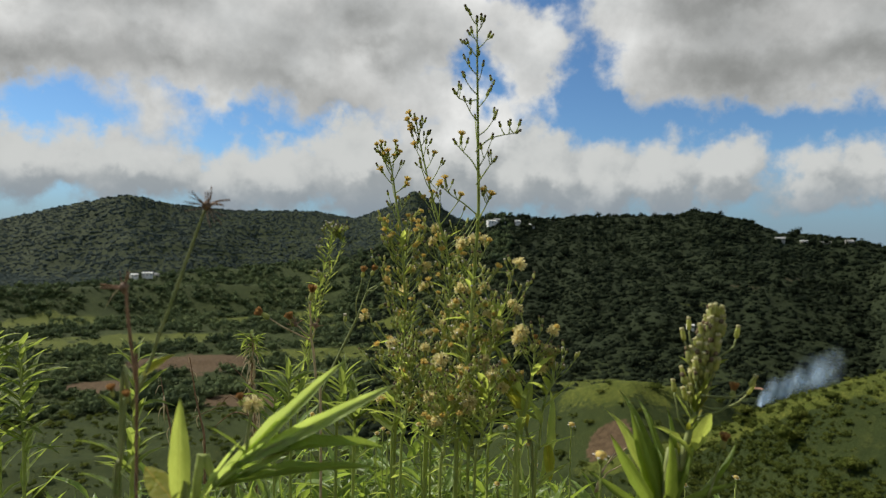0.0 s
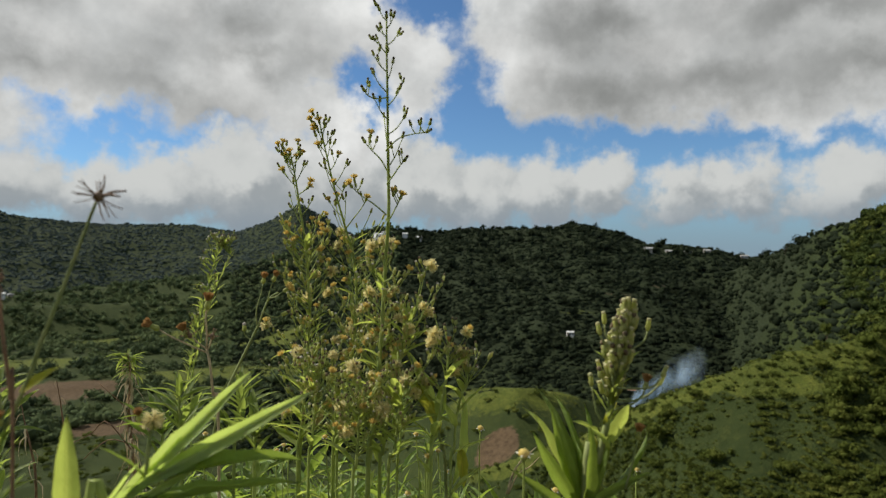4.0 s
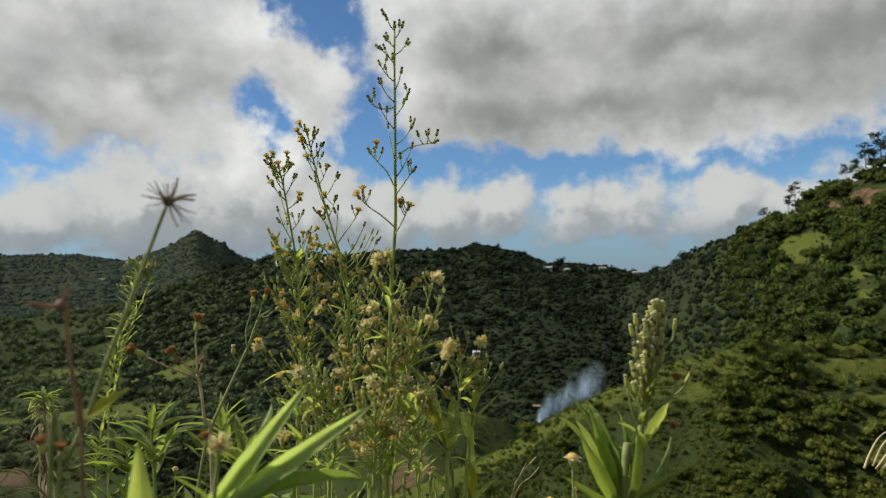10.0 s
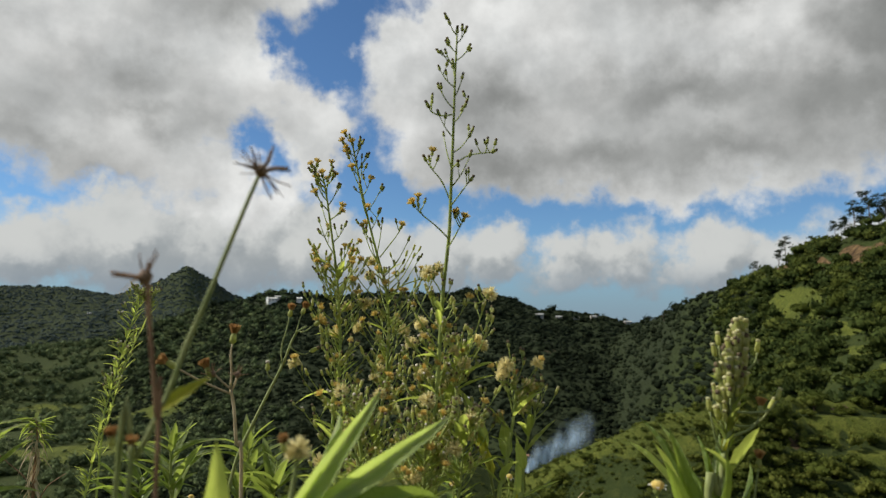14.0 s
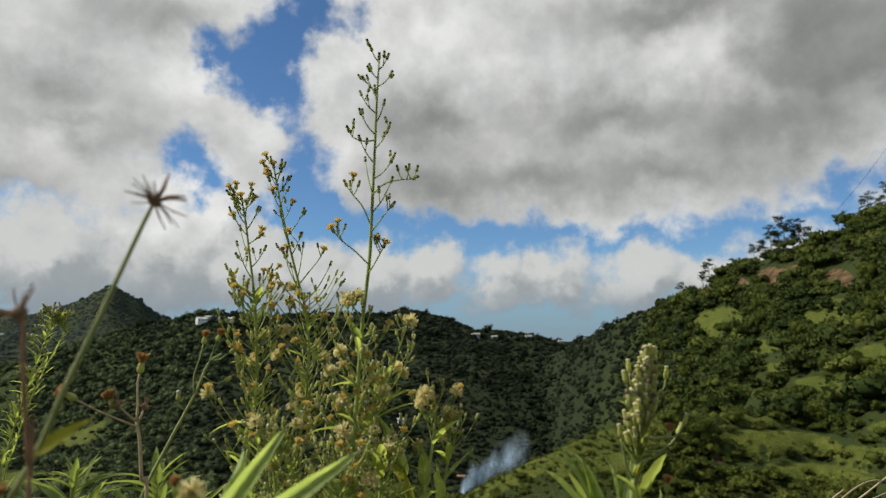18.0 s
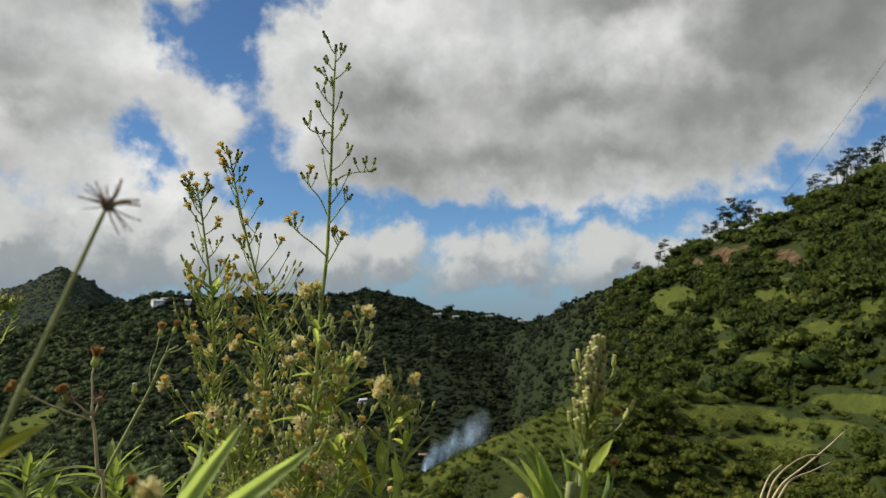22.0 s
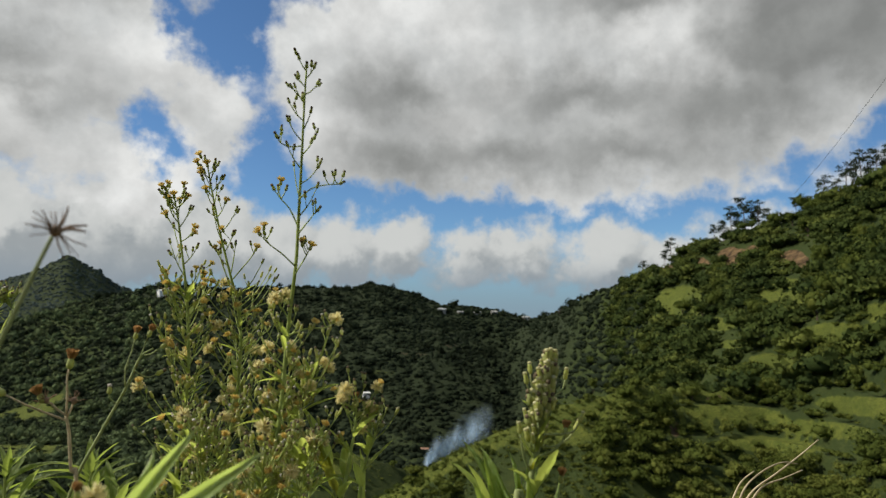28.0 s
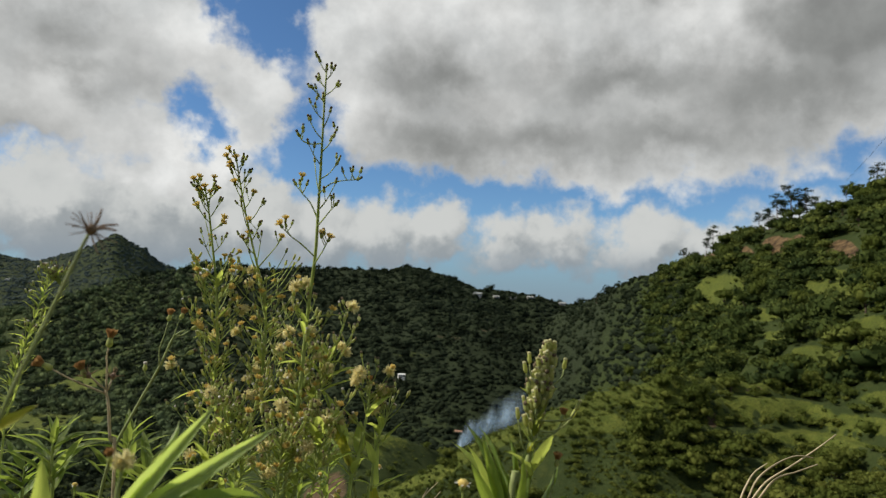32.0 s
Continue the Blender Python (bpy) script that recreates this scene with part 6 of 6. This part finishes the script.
for k, p in enumerate(scatter(64, 36, 68, 120, 420, 8)):
    t = thing("tree", p, "small rounded broadleaf tree on the scrubby hillside", "tree", "broadleaf trees on the hillside")
    s = far_rng.uniform(2.0, 4.0)
    t.scale, t.rotation_euler = (s, s, s * far_rng.uniform(0.85, 1.25)), (0, 0, far_rng.uniform(0, 6.28))
    part("trunk", TRUNK, t)
    for me in TREE_BOUGHS:
        part("limb", me, t)
    part("crown", TREE_CROWNS[k % 4], t)
for k, p in enumerate(scatter(120, 16, 68, 75, 170, 9)):
    t = thing("bush", p, "leafy green bush on the grassy spur", "bush", "bushes on the spur")
    s = far_rng.uniform(0.8, 2.1)
    t.scale, t.rotation_euler = (s, s, s * far_rng.uniform(0.8, 1.1)), (0, 0, far_rng.uniform(0, 6.28))
    part("stem", BUSH_STEM, t)
    part("foliage", BUSH_SHAPES[k % 3], t)

for az_, el_, s in ((60.5, -10.4, 2.6), (62.8, -9.4, 3.0), (64.5, -8.6, 2.4), (58.8, -11.6, 2.2), (66.5, -9.0, 3.0), (56.2, -12.2, 1.8)):
    t = thing("bush", sight(az_, el_ - 1.2, 60, 160), "large leafy dark green bush on the lower slope", "bush", "bushes on the spur")
    t.scale, t.rotation_euler = (s, s, s * 1.1), (0, 0, far_rng.uniform(0, 6.28))
    part("stem", BUSH_STEM, t)
    part("foliage", BUSH_SHAPES[1], t)


def box(x0, x1, y0, y1, z0, z1):
    v = [(x, y, z) for z in (z0, z1) for x, y in ((x0, y0), (x1, y0), (x1, y1), (x0, y1))]
    return v, [(0, 3, 2, 1), (4, 5, 6, 7), (0, 1, 5, 4), (1, 2, 6, 5), (2, 3, 7, 6), (3, 0, 4, 7)]


def house(at, w, d, h, turn, label, roof_mat, windows=3, kind="house", wall_mat=None):
    t = thing(kind, at, label, kind, "scattered houses")
    t.rotation_euler = (0, 0, radians(turn))
    v, f = box(-w / 2, w / 2, -d / 2, d / 2, -3.0, h)
    v += [(-w / 2, 0, h + d * 0.16), (w / 2, 0, h + d * 0.16)]
    f += [(4, 8, 7), (5, 6, 9)]
    part("wall", to_mesh("wall", v, f, wall_mat or M_WALL, smooth=False), t)
    e, g = 0.5, d / 2 + 0.5
    rise = d * 0.16
    drop = rise / (d / 2) * g
    for s in (-1, 1):
        top = [(-w / 2 - e, 0, h + rise + 0.12), (w / 2 + e, 0, h + rise + 0.12), (w / 2 + e, s * g, h + rise - drop + 0.12), (-w / 2 - e, s * g, h + rise - drop + 0.12)]
        low = [(x, y, z - 0.1) for x, y, z in top]
        q = top + low
        fs = [(0, 1, 2, 3), (7, 6, 5, 4), (0, 4, 5, 1), (1, 5, 6, 2), (2, 6, 7, 3), (3, 7, 4, 0)]
        part("roof", to_mesh("roof", q, fs, roof_mat, smooth=False), t)
    for k in range(windows):
        x = -w / 2 + w * (k + 0.5) / windows
        part("window", to_mesh("window", *box(x - 0.6, x + 0.6, -d / 2 - 0.05, -d / 2 + 0.05, h * 0.4, h * 0.8), M_PANE, smooth=False), t)
    part("door", to_mesh("door", *box(-w / 2 + 0.8, -w / 2 + 1.7, -d / 2 - 0.06, -d / 2 + 0.04, 0.0, 2.0), M_RUST_ROOF, smooth=False), t)


for az_, el_, r0, r1, w, d, h, lab, mt in (
        (27.6, 0.1, 700, 840, 13, 9, 7, "pale square building on the wooded ridge", M_ROOF), (29.3, 0.1, 700, 840, 13, 8, 3.2, "long pale house on the ridge", M_ROOF),
        (30.7, 0.05, 700, 840, 15, 8, 3.0, "long house with a light sheet roof", M_ROOF), (32.2, 0.05, 700, 840, 10, 8, 5, "small house among ridge trees", M_ROOF),
        (35.0, -0.4, 600, 840, 12, 8, 5, "small pale house in the saddle", M_ROOF), (5.0, 1.55, 700, 905, 20, 10, 6, "wide house with a bright roof on the ridge", M_ROOF),
        (4.3, 1.2, 700, 905, 16, 9, 5, "white house below the ridge top", M_ROOF), (6.6, 1.3, 700, 905, 9, 7, 4, "small white house on the wooded slope", M_ROOF),
        (7.8, 1.0, 700, 905, 8, 7, 4, "small white house on the wooded slope", M_ROOF), (-24.6, -3.5, 500, 1030, 17, 10, 6, "white house among valley trees", M_ROOF),
        (-25.6, -3.6, 500, 1030, 12, 9, 6, "white house beside a cleared patch", M_ROOF), (-23.8, -3.3, 500, 1030, 14, 9, 5, "pale house among valley trees", M_ROOF),
        (-9.5, 0.2, 800, 2000, 14, 9, 5, "small pale house far up the slope", M_ROOF), (21.1, -7.35, 300, 800, 7, 5, 3.5, "small white hut at the foot of the ridge", M_ROOF),
                (26.2, -11.6, 190, 500, 9, 5, 2.8, "low rusty-roofed shed beside the smoke", M_RUST_ROOF)):
    if "white" in lab:
        house(sight(az_, el_, r0, r1) + Vector((0, 0, 1.5)), w * 0.8, d * 0.8, h, far_rng.uniform(-25, 25) - az_, lab, M_WHITE, wall_mat=M_WHITE)
    else:
        house(sight(az_, el_, r0, r1) + Vector((0, 0, -1.0)), w * 0.7, d * 0.7, h * 0.75, far_rng.uniform(-25, 25) - az_, lab, mt)


# thin smoke from a field fire behind the spur
def smoke_material():
    m, N = material("smoke")
    uv = N.add("ShaderNodeAttribute", attribute_name="veil").outputs["Fac"]
    pos = N.add("ShaderNodeNewGeometry").outputs["Position"]
    n = N.ramp(N.noise(pos, 0.07, 5.0, 0.55, 0.4), 0.22, 0.65)
    a = N.math("MINIMUM", N.math("MULTIPLY", N.math("MULTIPLY", uv, n), 1.35), 0.9)
    di = N.add("ShaderNodeBsdfDiffuse", (0.62, 0.79, 0.96, 1))
    tl = N.add("ShaderNodeBsdfTranslucent", (0.62, 0.79, 0.96, 1))
    both = N.add("ShaderNodeMixShader", 0.5)
    N.t.links.new(di.outputs[0], both.inputs[1])
    N.t.links.new(tl.outputs[0], both.inputs[2])
    tr = N.add("ShaderNodeBsdfTransparent")
    mx = N.add("ShaderNodeMixShader", a)
    N.t.links.new(tr.outputs[0], mx.inputs[1])
    N.t.links.new(both.outputs[0], mx.inputs[2])
    o = N.add("ShaderNodeOutputMaterial")
    N.t.links.new(mx.outputs[0], o.inputs[0])
    return m


M_SMOKE = smoke_material()
src = sight(26.6, -11.4, 190, 420)
sm = thing("smoke_plume", src, "thin bluish smoke drifting up from a field fire", "smoke")
ri, up_ = Vector((math.cos(radians(28)), -math.sin(radians(28)), 0)), Vector((0, 0, 1))
for k in range(11):
    s = k / 10
    c = ri * (20 * s) * (src.length / 260) + up_ * (2 + 14 * s ** 0.8) * (src.length / 260)
    c = c + up_ * far_rng.uniform(-1.0, 2.5) + ri * far_rng.uniform(-2, 2)
    w, h = 6 + 6 * s, 7 + 6 * s
    turn = far_rng.uniform(-0.9, 0.9)
    ax = ri * math.cos(turn) + Vector((ri.y, -ri.x, 0)) * math.sin(turn)
    v, f, al = [], [], []
    for i in range(13):
        for j in range(13):
            p, q = i / 6 - 1, j / 6 - 1
            bulge = Vector((-ri.y, ri.x, 0)) * (1.6 * math.sin(2.2 * p + k) * math.cos(1.7 * q + 2 * k))
            v.append(c + ax * w * p * 0.8 + up_ * h * (q + 0.35 * p) + bulge)
            al.append(max(0.0, 1 - math.hypot(p, q)) ** 1.3 * (1.0 - 0.55 * s))
            if i and j:
                f.append(((i - 1) * 13 + j - 1, i * 13 + j - 1, i * 13 + j, (i - 1) * 13 + j))
    me = to_mesh("wisp", v, f, M_SMOKE)
    me.attributes.new("veil", "FLOAT", "POINT").data.foreach_set("value", al)
    part("wisp", me, sm)

# a cable that comes down from the upper slope
M_WIRE = plain("dark_cable", (0.02, 0.02, 0.02), (0.04, 0.04, 0.04), 10.0, 0.6, 0, 0.3, 0.001, 0.1)
a0, a1 = sky_dir(56.5, 9.6) * 330, sky_dir(68, 23.5) * 120
wire = thing("overhead_cable", a0 + Vector((0, 0, EYE)), "thin dark overhead cable crossing the sky", "cable")
stalk(wire, "cable", [a0 + Vector((0, 0, EYE)), a0.lerp(a1, 0.35) + Vector((0, 0, -1.2 + EYE)), a0.lerp(a1, 0.7) + Vector((0, 0, -1.0 + EYE)), a1 + Vector((0, 0, EYE))], 0.05, 0.03, M_WIRE, 20, 5)
stalk(wire, "cable", [a1 + Vector((0, 0, EYE)), sky_dir(95, 22) * 70 + Vector((0, 0, EYE))], 0.03, 0.03, M_WIRE, 4, 5)
